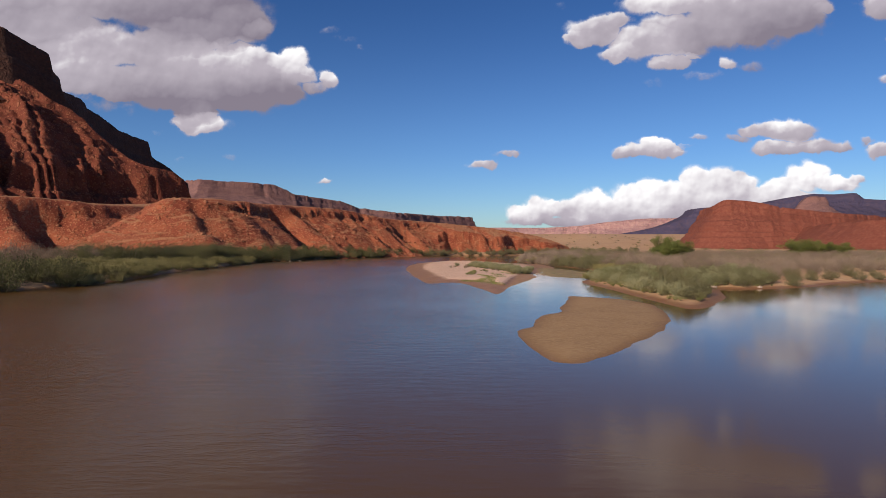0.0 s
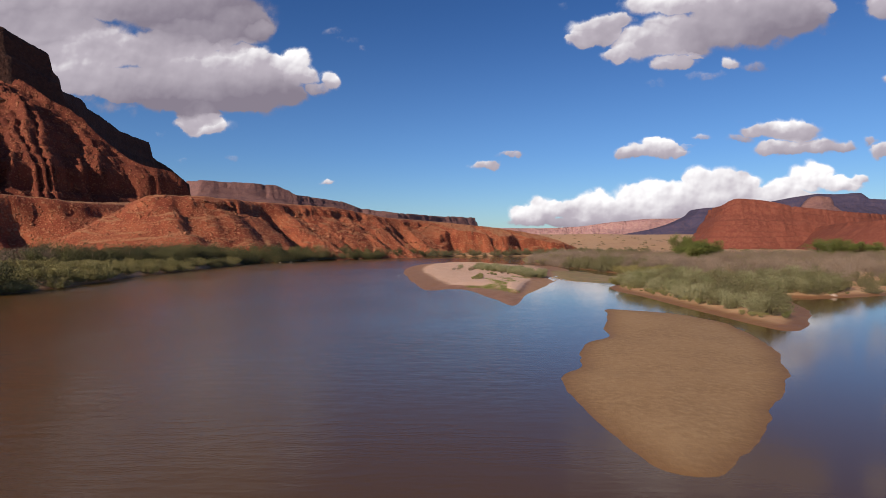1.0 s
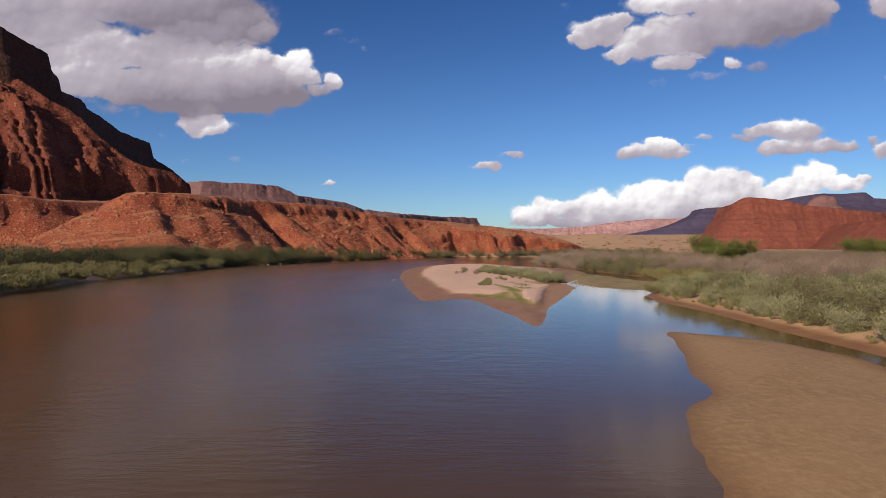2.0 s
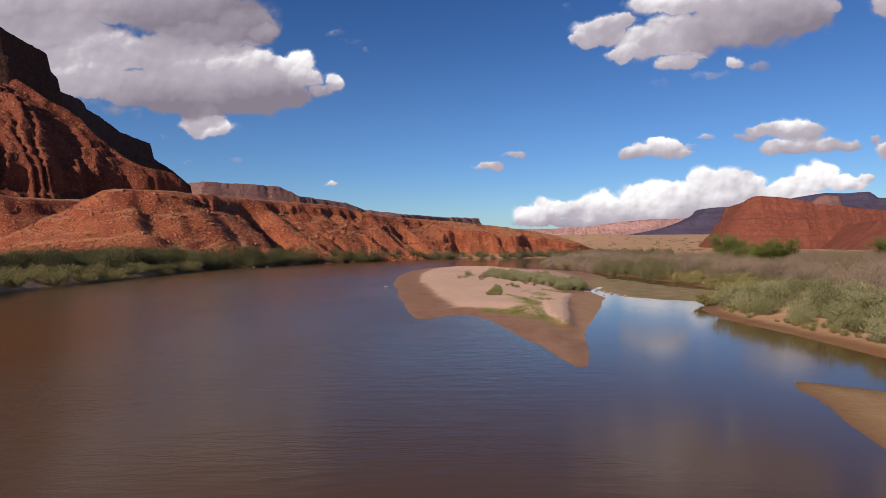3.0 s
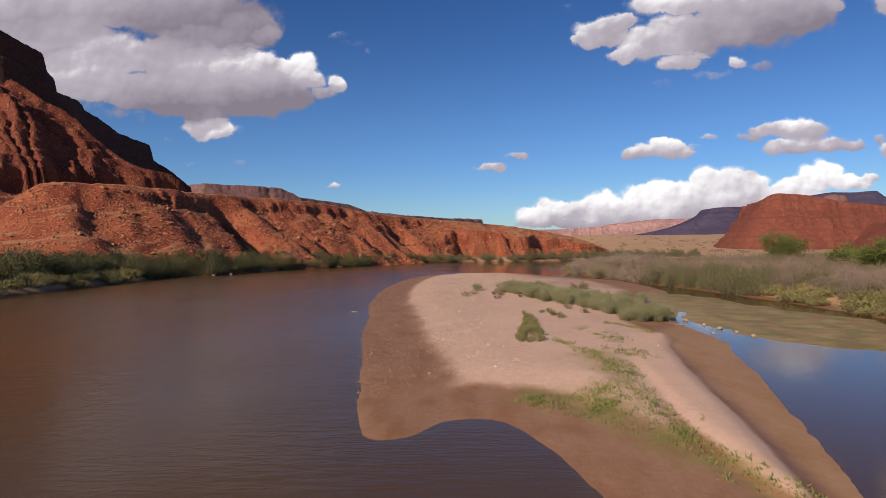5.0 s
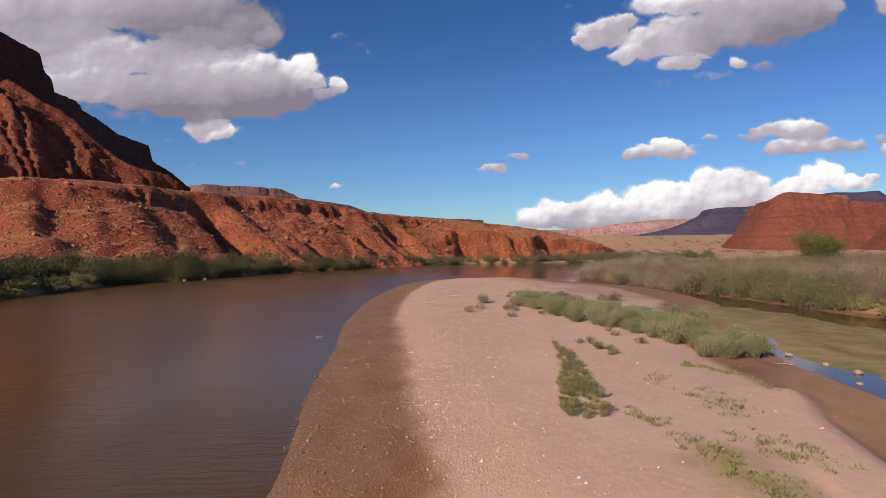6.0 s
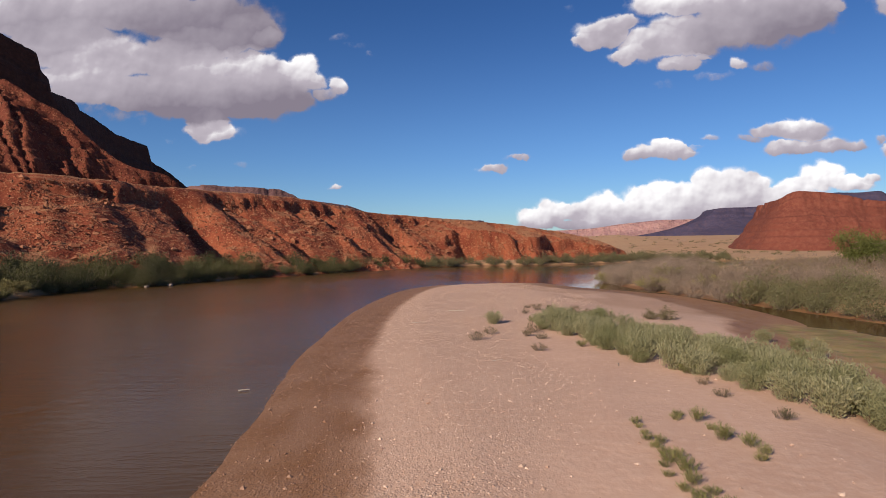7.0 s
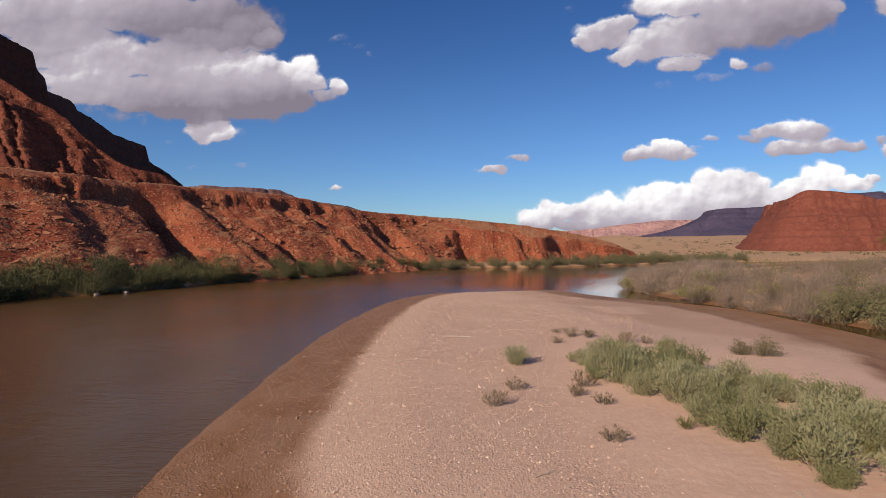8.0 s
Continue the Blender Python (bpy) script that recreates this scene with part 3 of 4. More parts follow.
xs = spread_axis(-75, 60, 1.0, -4600, 4600)
ys = spread_axis(30, 335, 1.2, -900, 4800)
gx, gy = np.meshgrid(xs, ys)
gz = ground_height(gx, gy)
tagged(sheet("ground", gx, gy, gz, SOIL), "dry tan river flats rising to a distant grassy plain", "ground", kind="structure")
water = new("water", mesh_of("water", [(-4600, -900, 0), (4600, -900, 0), (4600, 700, 0), (-4600, 700, 0)], [(0, 1, 2, 3)], WATER))
tagged(water, "wide silty brown river mirroring sky and cliffs", "river", kind="structure")

# the low mud bar
x, y = np.meshgrid(np.arange(3, 24, 0.2), np.arange(26, 71, 0.25))
d = inside(x, y, BAR) + 0.30 * fbm(x / 2.6, y / 3.4, 3, 21) + 0.08 * fbm(x / 0.7, y / 0.9, 2, 22)
bar_z = np.where(d > 0, 0.16 * np.clip(d / 3.5, 0, 1) ** 0.8 + 0.05 * step(2, 8, d) * (fbm(x / 3, y / 3, 3, 2) + 0.5), np.maximum(-0.6, d * 0.09))
tagged(sheet("mud_bar", x, y, bar_z, MUD, keep=d > -3), "low bare brown mud bar lying in the river", "sandbar", kind="structure")

# the gravel island and the algae flat beside it

SPINE = curve([(13.6, 108), (12.2, 104), (10.8, 97), (9.8, 91), (8.7, 85.4), (7.9, 83), (7.2, 85.5), (7.2, 90), (7.8, 97), (8.2, 104), (10, 109)], True)


def isle_height(x, y):
    wob = 0.17 * fbm(x / 1.9, y / 2.8, 3, 31)
    d, f = inside(x, y, ISLE) + wob, inside(x, y, FLAT) + wob
    top = 0.22 * np.clip(d / 4.5, 0, 1) ** 0.8 + 0.32 * step(3.2, 7.5, d) + 0.2 * step(6, 16, d) * (0.6 + 0.5 * fbm(x / 9, y / 9, 3, 41))
    top = top + 0.012 * fbm(x / 1.1, y / 1.1, 2, 51)
    tongue = step(140, 152, y) * step(9.5, 15, x + (y - 150) * 0.05)
    top = top * (1 - 0.46 * tongue)
    spine = inside(x, y, SPINE)
    top = np.maximum(top, 0.44 * step(-0.6, 0.9, spine + 0.5 * wob))
    bed = np.maximum(-0.6, d * 0.09)
    flat = np.where(f > 0, 0.035 * step(0, 2, f) + 0.03 * fbm(x / 2.5, y / 2.5, 4, 61) - 0.012, np.maximum(-0.6, f * 0.09))
    return np.maximum(np.where(d > 0, top, bed), flat), np.maximum(d, f)


x, y = np.meshgrid(np.arange(-16, 38, 0.22), np.arange(66, 206, 0.28))
isle_z, d = isle_height(x, y)
SANDY = curve([(2.4, 98), (1.0, 110), (4.6, 122), (3.4, 131), (5.0, 146), (12, 150), (20, 138), (20, 110), (12, 84), (6, 80), (5, 90)], True)
GREENS = curve([(2.2, 94.5), (2.8, 91.4), (4.4, 88.5), (6.3, 85), (7.2, 80.5), (7.9, 82.5), (7.0, 88.3), (6.9, 91.4), (8.0, 98.4), (7.0, 101.2), (6.0, 100.0), (5.0, 94)], True)
MUDDY = curve([(17.4, 117.2), (14.6, 112), (12.6, 106.6), (11.4, 98), (10.4, 92), (8.7, 83), (7.8, 78), (12, 80), (18, 96), (21, 108), (21, 118), (24, 130), (21.6, 141), (19.4, 128)], True)
TONGUE = curve([(2, 196), (6, 186), (10, 170), (14, 158), (19, 150), (24, 143), (30, 146), (30, 166), (20, 192), (12, 204)], True)
gravel_on = step(-1.5, 2.0, -inside(x, y, SANDY)) * step(93, 101, y) * (0.75 + 0.25 * step(0.3, 0.6, value_noise(x / 5, y / 5, 92)))
algae_on = np.clip(step(-0.5, 1.0, inside(x, y, FLAT)) + 0.8 * step(-0.6, 1.2, inside(x, y, GREENS) + 1.2 * fbm(x / 2, y / 2, 3, 17)), 0, 1)
damp_on = np.clip(0.9 * step(-0.3, 0.5, inside(x, y, MUDDY)) + 0.35 * step(-1, 1.5, inside(x, y, TONGUE)) * step(0.25, 0.5, value_noise(x / 7, y / 4, 44) + 0.15), 0, 1)
tagged(sheet("gravel_island", x, y, isle_z, SAND, keep=d > -3, spread=(("gravel", gravel_on), ("algae", algae_on), ("damp", damp_on))),
       "pale pink gravel and sand island with a wet brown rim", "island", kind="structure")


# ---- hills: a rim line in plan, a plateau behind it and a slope before it ----
def rim_frame(points, pitch, soften, blocky=0.0):
    line = np.array(points, float) if blocky else curve(points, per=40)
    s = np.concatenate([[0], np.cumsum(np.linalg.norm(np.diff(line[:, :2], axis=0), axis=1))])
    at = np.arange(0, s[-1], pitch)
    x, y, z = (np.interp(at, s, line[:, k]) for k in range(3))
    if blocky:
        z = z + blocky * np.round(2.2 * fbm(at / 55, at * 0, 3, 5)) + blocky * 0.3 * fbm(at / 9, at * 0, 2, 6)
    tx, ty = np.gradient(x), np.gradient(y)
    k = max(int(soften / pitch), 1)
    pad = np.ones(2 * k + 1) / (2 * k + 1)
    nx, ny = np.convolve(np.pad(ty, k, "edge"), pad, "valid"), np.convolve(np.pad(-tx, k, "edge"), pad, "valid")
    size = np.hypot(nx, ny)
    return at, x, y, z, nx / size, ny / size


def hill_slope(name, points, pitch, back, front, soften, gullies, seed, mat, cliffs, label):
    at, px, py, pz, nx, ny = rim_frame(points, pitch, soften)
    ds = np.arange(-back, front, pitch)
    s, d = np.meshgrid(at, ds)
    X, Y, Z = (np.broadcast_to(v, s.shape) for v in (px, py, pz))
    bend = 7 * fbm(s / 34, d / 34, 3, seed + 20)
    wob = 2.6 * fbm((s + bend) / 15, d / 40, 4, seed) + 0.7 * fbm(s / 3.2, d / 9, 3, seed + 21)
    dd = d + wob
    # talus under a broken rock ledge, and a lesser ledge farther down
    ledge = step(-0.25, 0.30, fbm(s / 15, s * 0 + 3, 3, seed + 7))
    lesser = step(0.0, 0.35, fbm(s / 21, s * 0 + 9, 3, seed + 17))
    talus = Z - 0.55 * np.maximum(dd, 0) - (0.5 + 2.0 * ledge) * step(3.6, 4.5, dd + 2.4 * fbm(s / 3.5, d / 3, 4, seed + 2))
    talus = talus - 1.6 * lesser * step(10.5, 11.4, dd + 3.0 * fbm(s / 4.5, d / 4, 4, seed + 12))
    # farther on a gentle shoulder above broken red cliffs at the water
    low = Z - 0.30 * np.maximum(dd, 0)
    cliff_at = 17 + 7 * fbm(s / 23, s * 0, 4, seed + 4) + 2.2 * fbm(s / 5, d / 12, 3, seed + 14)
    low = low - np.maximum(low, 0) * (0.42 * step(0, 1.6, d - cliff_at) + 0.40 * step(3.2, 5.0, d - cliff_at + 2 * fbm(s / 6, s * 0, 2, seed + 15))) - 0.25 * np.maximum(d - cliff_at, 0)
    w = step(cliffs[0], cliffs[1], X)
    z = np.where(dd < 0, Z - 0.055 * np.minimum(dd, 0) - 0.35 * np.exp(dd / 2.5) - 0.6 * np.maximum(-d - 12, 0), talus * (1 - w) + low * w)
    for gxy, depth, width, lean in gullies:
        k = np.argmin((px - gxy[0]) ** 2 + (py - gxy[1]) ** 2)
        off = s - at[k] - lean * d + 1.6 * fbm(s / 4, d / 4, 4, seed + 9)
        cut = np.exp(-(off / np.where(off < 0, 0.55 * width, 1.9 * width)) ** 2)
        z = z - depth * cut * step(1, 7, d) * (1 - step(24, 38, d))
    slope = step(-1, 4, dd)
    knob = ridged((s + bend) / 9, d / 12, 3, seed + 3) - 0.55
    z = z - slope * (0.6 * knob + 0.65 * fbm(s / 4.2, d / 4.6, 4, seed + 5) * (0.6 + 0.8 * step(-0.2, 0.4, fbm(s / 19, d / 14, 2, seed + 6))) + 0.24 * fbm(s / 1.2, d / 1.2, 3, seed + 16))
    z = z + (1 - slope) * 0.3 * fbm(s / 6, d / 6, 3, seed + 11)
    XX, YY = X + nx * d, Y + ny * d
    ob = tagged(sheet(name, XX, YY, z, mat), label, "hill", kind="structure")
    return XX, YY, z, d, at, ob


HILL = hill_slope("talus_hill", [(-119, 236, 20), (-114, 223, 21), (-104, 216, 22.8), (-89, 226, 23.3), (-82, 245, 23.2), (-74, 258, 23.3), (-64, 276, 23.3),
                                 (-51, 292, 22.8), (-33, 312, 19.6), (-14, 330, 18.8), (4, 341, 17.4), (20, 351, 16), (45, 369, 13), (60, 384, 10), (66, 400, 5)],
                  0.6, 45, 52, 26, [((-79, 250), 6.5, 3.2, -0.22), ((-70, 265), 3.6, 2.0, 0.25), ((-34, 311), 6.5, 3.6, 0.0), ((-12, 331), 2.2, 1.6, 0.2), ((-52, 291), 3.0, 1.8, 0.2),
                                    ((10, 345), 3.0, 2.4, 0.0), ((-97, 219), 2.2, 2.4, 0.2), ((28, 357), 3.0, 2.6, 0.0)], 100, TALUS, (-26, -6), "steep red talus hill with boulders and gullies above the river")
HILL_BACK = hill_slope("talus_hill", [(-560, 60, 30), (-330, 70, 26), (-240, 120, 24), (-190, 158, 23), (-160, 190, 22.5), (-146, 210, 22.5), (-138, 224, 21.5), (-132, 246, 22), (-134, 300, 26)],
                       1.3, 45, 50, 30, [((-151, 203), 8.0, 6.0, 0.1), ((-172, 177), 15.0, 10.0, 0.2)], 140, TALUS, (900, 901), "red talus hill behind a sandy side wash")


def mesa(name, points, pitch, back, front, soften, height, drop, slope, spur, seed, mats, label, fall=0.0, carve=0.34, terrace=0.0, blocky=0.0, lean=0.5, grade=None, base=None, cap=False):
    """A flat-topped mesa: a cliff under the rim, then a gullied slope."""
    at, px, py, pz, nx, ny = rim_frame(points, pitch, soften, blocky)
    ds = np.concatenate([np.linspace(-back, -pitch, 6), np.arange(0, front, pitch * 0.7)])
    s, d = np.meshgrid(at, ds)
    if grade:
        height = np.interp(px, *grade)[None, :]
    k = max(int(spur * 1.6 / pitch), 1)
    smooth = np.convolve(np.pad(pz, 2 * k, "edge"), np.hanning(4 * k + 3)[1:-1] / np.hanning(4 * k + 3).sum(), "valid")
    Z = np.broadcast_to(pz, s.shape)
    firm = 0.26 + 0.74 * step(0, 60, d) if fall > 1 else 1.0
    dd = d + firm * (spur * 0.35 * fbm(s / (spur * 2.2), d / (spur * 6), 4, seed) + spur * 0.12 * fbm(s / (spur * 0.5), d / spur, 3, seed + 3) + spur * 0.06 * (ridged(s / (spur * 0.22), d / (spur * 2), 2, seed + 4) - 0.5))
    cut = step(0, height * 0.12, dd)
    low = step(height * 0.1, height * 0.5, dd)
    Z = Z * (1 - low) + np.minimum(smooth, pz + height * 0.2) * low
    z = Z - height * (0.5 * step(0, height * 0.12, dd) + 0.5 * step(height * 0.22, height * 0.36, dd)) - slope * np.maximum(dd - height * 0.36, 0)
    run = s - lean * d + spur * 1.1 * fbm(s / (spur * 2.5), d / (spur * 2.5), 3, seed + 15) + spur * 0.3 * fbm(s / (spur * 0.6), d / (spur * 0.6), 2, seed + 16)
    gully = ridged(run / (spur * 1.5), d / (spur * 9), 4, seed + 5) - 0.5 + 0.9 * (ridged(run / (spur * 0.55), d / (spur * 4.5), 3, seed + 6) - 0.5)
    z = z - cut * spur * carve * gully * step(height * 0.3, height * 0.9, dd) * (0.7 + 0.9 * step(height * 3, height * 6, dd))
    if base:
        level, depth, blur = base
        z = z - depth * step(level + blur, level - blur, z + 1.3 * blur * fbm(s / (spur * 1.1), d / (spur * 1.1), 4, seed + 12))
    z = z + terrace * np.sin(z * 2 * np.pi / np.maximum(height * 0.45, 6 * terrace) + 2 * fbm(s / spur, d / spur, 2, seed + 9)) * step(height * 0.4, height, dd) * (step(height * 3.0, height * 1.6, dd) if cap else 1)
    z = z + (1 - cut) * drop * fbm(s / (spur * 3), s * 0, 3, seed + 8) + fall * np.minimum(d + 6 * (fall > 1), 0)
    tone = (dd < height * 0.36).astype(int) if len(mats) > 1 else None
    return tagged(sheet(name, px + nx * d, py + ny * d, z, list(mats), index=tone), label, "mesa", kind="structure")


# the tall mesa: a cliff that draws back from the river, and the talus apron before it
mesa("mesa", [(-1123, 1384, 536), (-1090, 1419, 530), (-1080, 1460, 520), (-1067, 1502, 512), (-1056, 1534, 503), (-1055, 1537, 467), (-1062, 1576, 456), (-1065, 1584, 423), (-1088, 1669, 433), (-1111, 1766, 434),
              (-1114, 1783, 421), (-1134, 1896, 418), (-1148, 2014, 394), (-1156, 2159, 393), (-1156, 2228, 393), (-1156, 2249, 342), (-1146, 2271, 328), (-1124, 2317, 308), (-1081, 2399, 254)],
     5.0, 140, 120, 30, 150, 2, 0.75, 32, 200, (DARK_CLIFF,), "dark sandstone cliffs of a tall mesa", 1.2, 0.3, 0.0, 1.6)
mesa("mesa", [(-1605, 1369, 421), (-1322, 1376, 420), (-1141, 1381, 418), (-1063, 1384, 413), (-1009, 1398, 386), (-967, 1408, 354), (-911, 1422, 324), (-877, 1430, 286), (-837, 1440, 249), (-798, 1449, 217), (-758, 1459, 199), (-719, 1494, 192), (-698, 1513, 175), (-670, 1536, 154), (-637, 1563, 139), (-590, 1599, 125), (-450, 1679, 91)],
     5.0, 100, 700, 60, 6, 2, 0.68, 58, 210, (CLIFF,), "gullied red talus slopes with ledges under the tall mesa", 0.9, 0.50, 3.5, 0.0, 1.1, base=(168, 36, 7))
mesa("mesa", [(-1755, 3645, 275), (-1440, 3120, 339), (-1268, 2940, 330), (-952, 3160, 328), (-904, 3202, 304), (-870, 3223, 279), (-750, 3375, 271), (-654, 3480, 262), (-559, 3591, 227), (-351, 3700, 204), (-100, 4200, 210), (165, 4560, 217), (160, 4700, 217)],
     8.0, 300, 420, 120, 70, 1.5, 0.45, 34, 230, (BROWN_MESA,), "long brown flat-topped mesa far down the valley", 0.3, 0.7, 0.0, 0.6)
mesa("butte", [(330, 760, 42), (292, 690, 44), (272, 640, 45), (271, 612, 46), (275, 604, 50), (282, 600, 51.8), (300, 597, 50), (328, 592, 44.3), (345, 590, 41.5), (400, 595, 37.5), (470, 640, 36), (560, 720, 34)],
     1.1, 60, 70, 12, 12, 0.8, 1.1, 8, 260, (BUTTE,), "smooth brick-red butte with a ledgy cap", 0.1, 0.13, 0.8, base=(24, 4.0, 0.7), cap=True)
mesa("butte", [(352, 600, 22), (340, 540, 25), (343, 500, 26.5), (352, 484, 27), (364, 480, 26), (392, 492, 22), (440, 540, 18)],
     1.8, 40, 60, 30, 3, 0.4, 0.75, 8, 266, (BUTTE,), "rounded brick-red mound before the butte", 0.1, 0.08)
# no cloud shades this mesa: its dimness is all in the material
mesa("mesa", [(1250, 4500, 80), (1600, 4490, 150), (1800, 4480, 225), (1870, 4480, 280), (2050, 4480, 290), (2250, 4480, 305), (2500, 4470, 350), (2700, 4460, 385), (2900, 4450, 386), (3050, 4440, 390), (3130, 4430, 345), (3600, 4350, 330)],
     26.0, 200, 700, 120, 70, 6, 0.42, 110, 290, (HAZE_SHADED_MESA,), "dusky purple mesa on the horizon, cloud shade and haze in its colour")
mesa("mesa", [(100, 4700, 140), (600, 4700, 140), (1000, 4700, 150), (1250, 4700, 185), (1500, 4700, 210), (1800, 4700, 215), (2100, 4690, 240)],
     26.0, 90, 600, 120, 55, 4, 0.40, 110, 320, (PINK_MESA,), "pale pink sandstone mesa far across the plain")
# added spur: its paler rock plays the sunlit patch on the mesa behind
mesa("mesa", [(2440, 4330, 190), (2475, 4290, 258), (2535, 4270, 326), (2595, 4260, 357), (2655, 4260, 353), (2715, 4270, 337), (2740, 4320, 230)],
     14.0, 60, 300, 60, 40, 3, 0.6, 50, 350, (BROWN_MESA,), "added pink spur that stands for a sunlit patch on the dusky mesa")


# ---- plants ----
def leaf_material(name, colours, rough=0.6, through=0.25):
    m = bpy.data.materials.new(name)
    m.use_nodes = True
    n = Nodes(m.node_tree)
    own = n.add("ShaderNodeNewGeometry").outputs["Random Per Island"]
    plant = n.add("ShaderNodeObjectInfo").outputs["Random"]
    where = n.add("ShaderNodeNewGeometry").outputs["Position"]
    patch = n.noise(where, 0.35, 3.0)["Fac"]
    colour = n.mix(own, colours[0], colours[1])
    colour = n.mix(n.ramp(n.math("ADD", n.math("MULTIPLY", plant, 0.5), n.math("MULTIPLY", patch, 0.6)), 0.35, 0.85), colour, colours[2])
    shade = n.add("ShaderNodeBsdfPrincipled")
    n.wire(colour, shade.inputs["Base Color"])
    shade.inputs["Roughness"].default_value = rough
    shade.inputs["Specular IOR Level"].default_value = 0.3
    glow = n.add("ShaderNodeBsdfTranslucent")
    n.wire(colour, glow.inputs["Color"])
    both = n.add("ShaderNodeMixShader")
    both.inputs[0].default_value = through
    n.wire(shade.outputs[0], both.inputs[1])
    n.wire(glow.outputs[0], both.inputs[2])
    n.wire(both.outputs[0], n.add("ShaderNodeOutputMaterial").inputs[0])
    return m


WILLOW = leaf_material("willow_leaf", [(0.235, 0.222, 0.115), (0.36, 0.325, 0.18), (0.19, 0.185, 0.08)])
TAMARISK = leaf_material("tamarisk_leaf", [(0.080, 0.075, 0.024), (0.145, 0.128, 0.044), (0.052, 0.052, 0.018)], 0.6, 0.15)
YELLOW = leaf_material("yellow_green_leaf", [(0.235, 0.195, 0.075), (0.325, 0.27, 0.11), (0.185, 0.16, 0.058)])
GREEN = leaf_material("green_leaf", [(0.122, 0.113, 0.050), (0.205, 0.182, 0.085), (0.160, 0.132, 0.062)])
GREY = leaf_material("grey_twig", [(0.225, 0.160, 0.116), (0.325, 0.238, 0.175), (0.155, 0.110, 0.080)], 0.8, 0.1)
# the grey twig darkened: left-bank shade is put into the colour
SHADED_TWIG = leaf_material("shaded_twig", [(0.17, 0.115, 0.08), (0.24, 0.165, 0.115), (0.13, 0.088, 0.06)], 0.8, 0.1)
DRY = leaf_material("dry_leaf", [(0.15, 0.105, 0.06), (0.22, 0.16, 0.09), (0.11, 0.09, 0.045)], 0.8, 0.15)
CROWN = leaf_material("cottonwood_leaf", [(0.095, 0.112, 0.026), (0.17, 0.178, 0.044), (0.13, 0.14, 0.035)])
BARK = material("bark", [(0.22, 0.16, 0.115), (0.16, 0.115, 0.08), (0.28, 0.21, 0.15)], 0.4, bump=0.4)


def part(name, me, parent, label=""):
    ob = tagged(new(name, me), label)
    ob.parent = parent
    return ob


def unit(v):
    return v / np.maximum(np.linalg.norm(v, axis=-1, keepdims=True), 1e-9)


def branches(rng, count, height, radius, upright):
    """Branches as base, tip and a sag: they fan out from one root."""
    a = rng.uniform(0, 2 * np.pi, count)
    out = np.sqrt(rng.uniform(0.0, 1, count)) * radius
    base = np.stack([np.cos(a) * out * 0.28, np.sin(a) * out * 0.28, np.zeros(count)], 1)
    top = height * rng.uniform(0.6, 1.05, count) * (1 - (1 - upright) * (out / radius) ** 2 * 0.75)
    tip = np.stack([np.cos(a) * out, np.sin(a) * out, top], 1)
    return base, tip


def along(base, tip, t):
    mid = base * 0.45 + tip * 0.55
    mid[:, 2] = base[:, 2] * 0.3 + tip[:, 2] * 0.7
    t = t[:, None]
    return base * (1 - t) ** 2 + 2 * mid * t * (1 - t) + tip * t * t


def leaves(rng, place, way, length, width, loose, mat, name):
    """Leaves as slim folded blades: two triangles each."""
    k = len(place)
    way = unit(way + loose * rng.normal(size=(k, 3)))
    side = unit(np.cross(way, rng.normal(size=(k, 3))))
    size = rng.uniform(0.6, 1.3, k)[:, None]
    lift = np.cross(way, side) * width * 0.25
    verts = np.stack([place, place + way * length * 0.5 * size + side * width * 0.5 * size + lift,
                      place + way * length * size, place + way * length * 0.5 * size - side * width * 0.5 * size + lift], 1).reshape(-1, 3)
    i = np.arange(k)[:, None] * 4
    faces = np.concatenate([i + [0, 1, 2], i + [0, 2, 3]], 1).reshape(-1, 3)
    return mesh_of(name, verts, faces, mat, smooth=False)


def rods(paths, radii, mat, name):
    """Tapered three-sided stems along paths of points: paths is (count, points, 3)."""
    count, steps, _ = paths.shape
    d = unit(np.gradient(paths, axis=1))
    u = unit(np.cross(d, np.array([0.31, 0.87, 0.38])))
    v = np.cross(d, u)
    ring = [paths + (u * math.cos(a) + v * math.sin(a)) * radii[..., None] for a in (0, 2.094, 4.189)]
    verts = np.stack(ring, 2).reshape(-1, 3)
    c, s, j = np.meshgrid(np.arange(count), np.arange(steps - 1), np.arange(3), indexing="ij")
    at = (c * steps + s) * 3
    faces = np.stack([at + j, at + (j + 1) % 3, at + 3 + (j + 1) % 3, at + 3 + j], -1).reshape(-1, 4)
    return mesh_of(name, verts, faces, mat)


def make_shrub(name, label, category, group, seed, height, radius, stems, count, leaf, width, mat, upright=0.6, loose=0.5, low=0.15, jitter=0.10, wood=BARK, thick=0.02):
    rng = np.random.default_rng(seed)
    base, tip = branches(rng, stems, height, radius, upright)
    root = tagged(new(name), label, category, group)
    t, shown = np.linspace(0, 0.95, 3), min(stems, 22)
    lines = np.stack([along(base[:shown], tip[:shown], np.full(shown, v)) for v in t], 1)
    part("branchwork", rods(lines, np.broadcast_to(np.linspace(thick, thick * 0.25, 3), (shown, 3)), wood, "branchwork"), root)
    pick = rng.integers(0, stems, count)
    t = low + (1 - low) * rng.uniform(0, 1, count) ** 0.8
    place = along(base[pick], tip[pick], t) + rng.normal(size=(count, 3)) * jitter * height * np.array([1, 1, 0.6])
    place[:, 2] = np.maximum(place[:, 2], 0.02)
    way = unit(tip[pick] - base[pick]) + [0, 0, 0.3]
    part("foliage", leaves(rng, place, way, leaf, width, loose, mat, "foliage"), root)
    return root


KINDS = {}


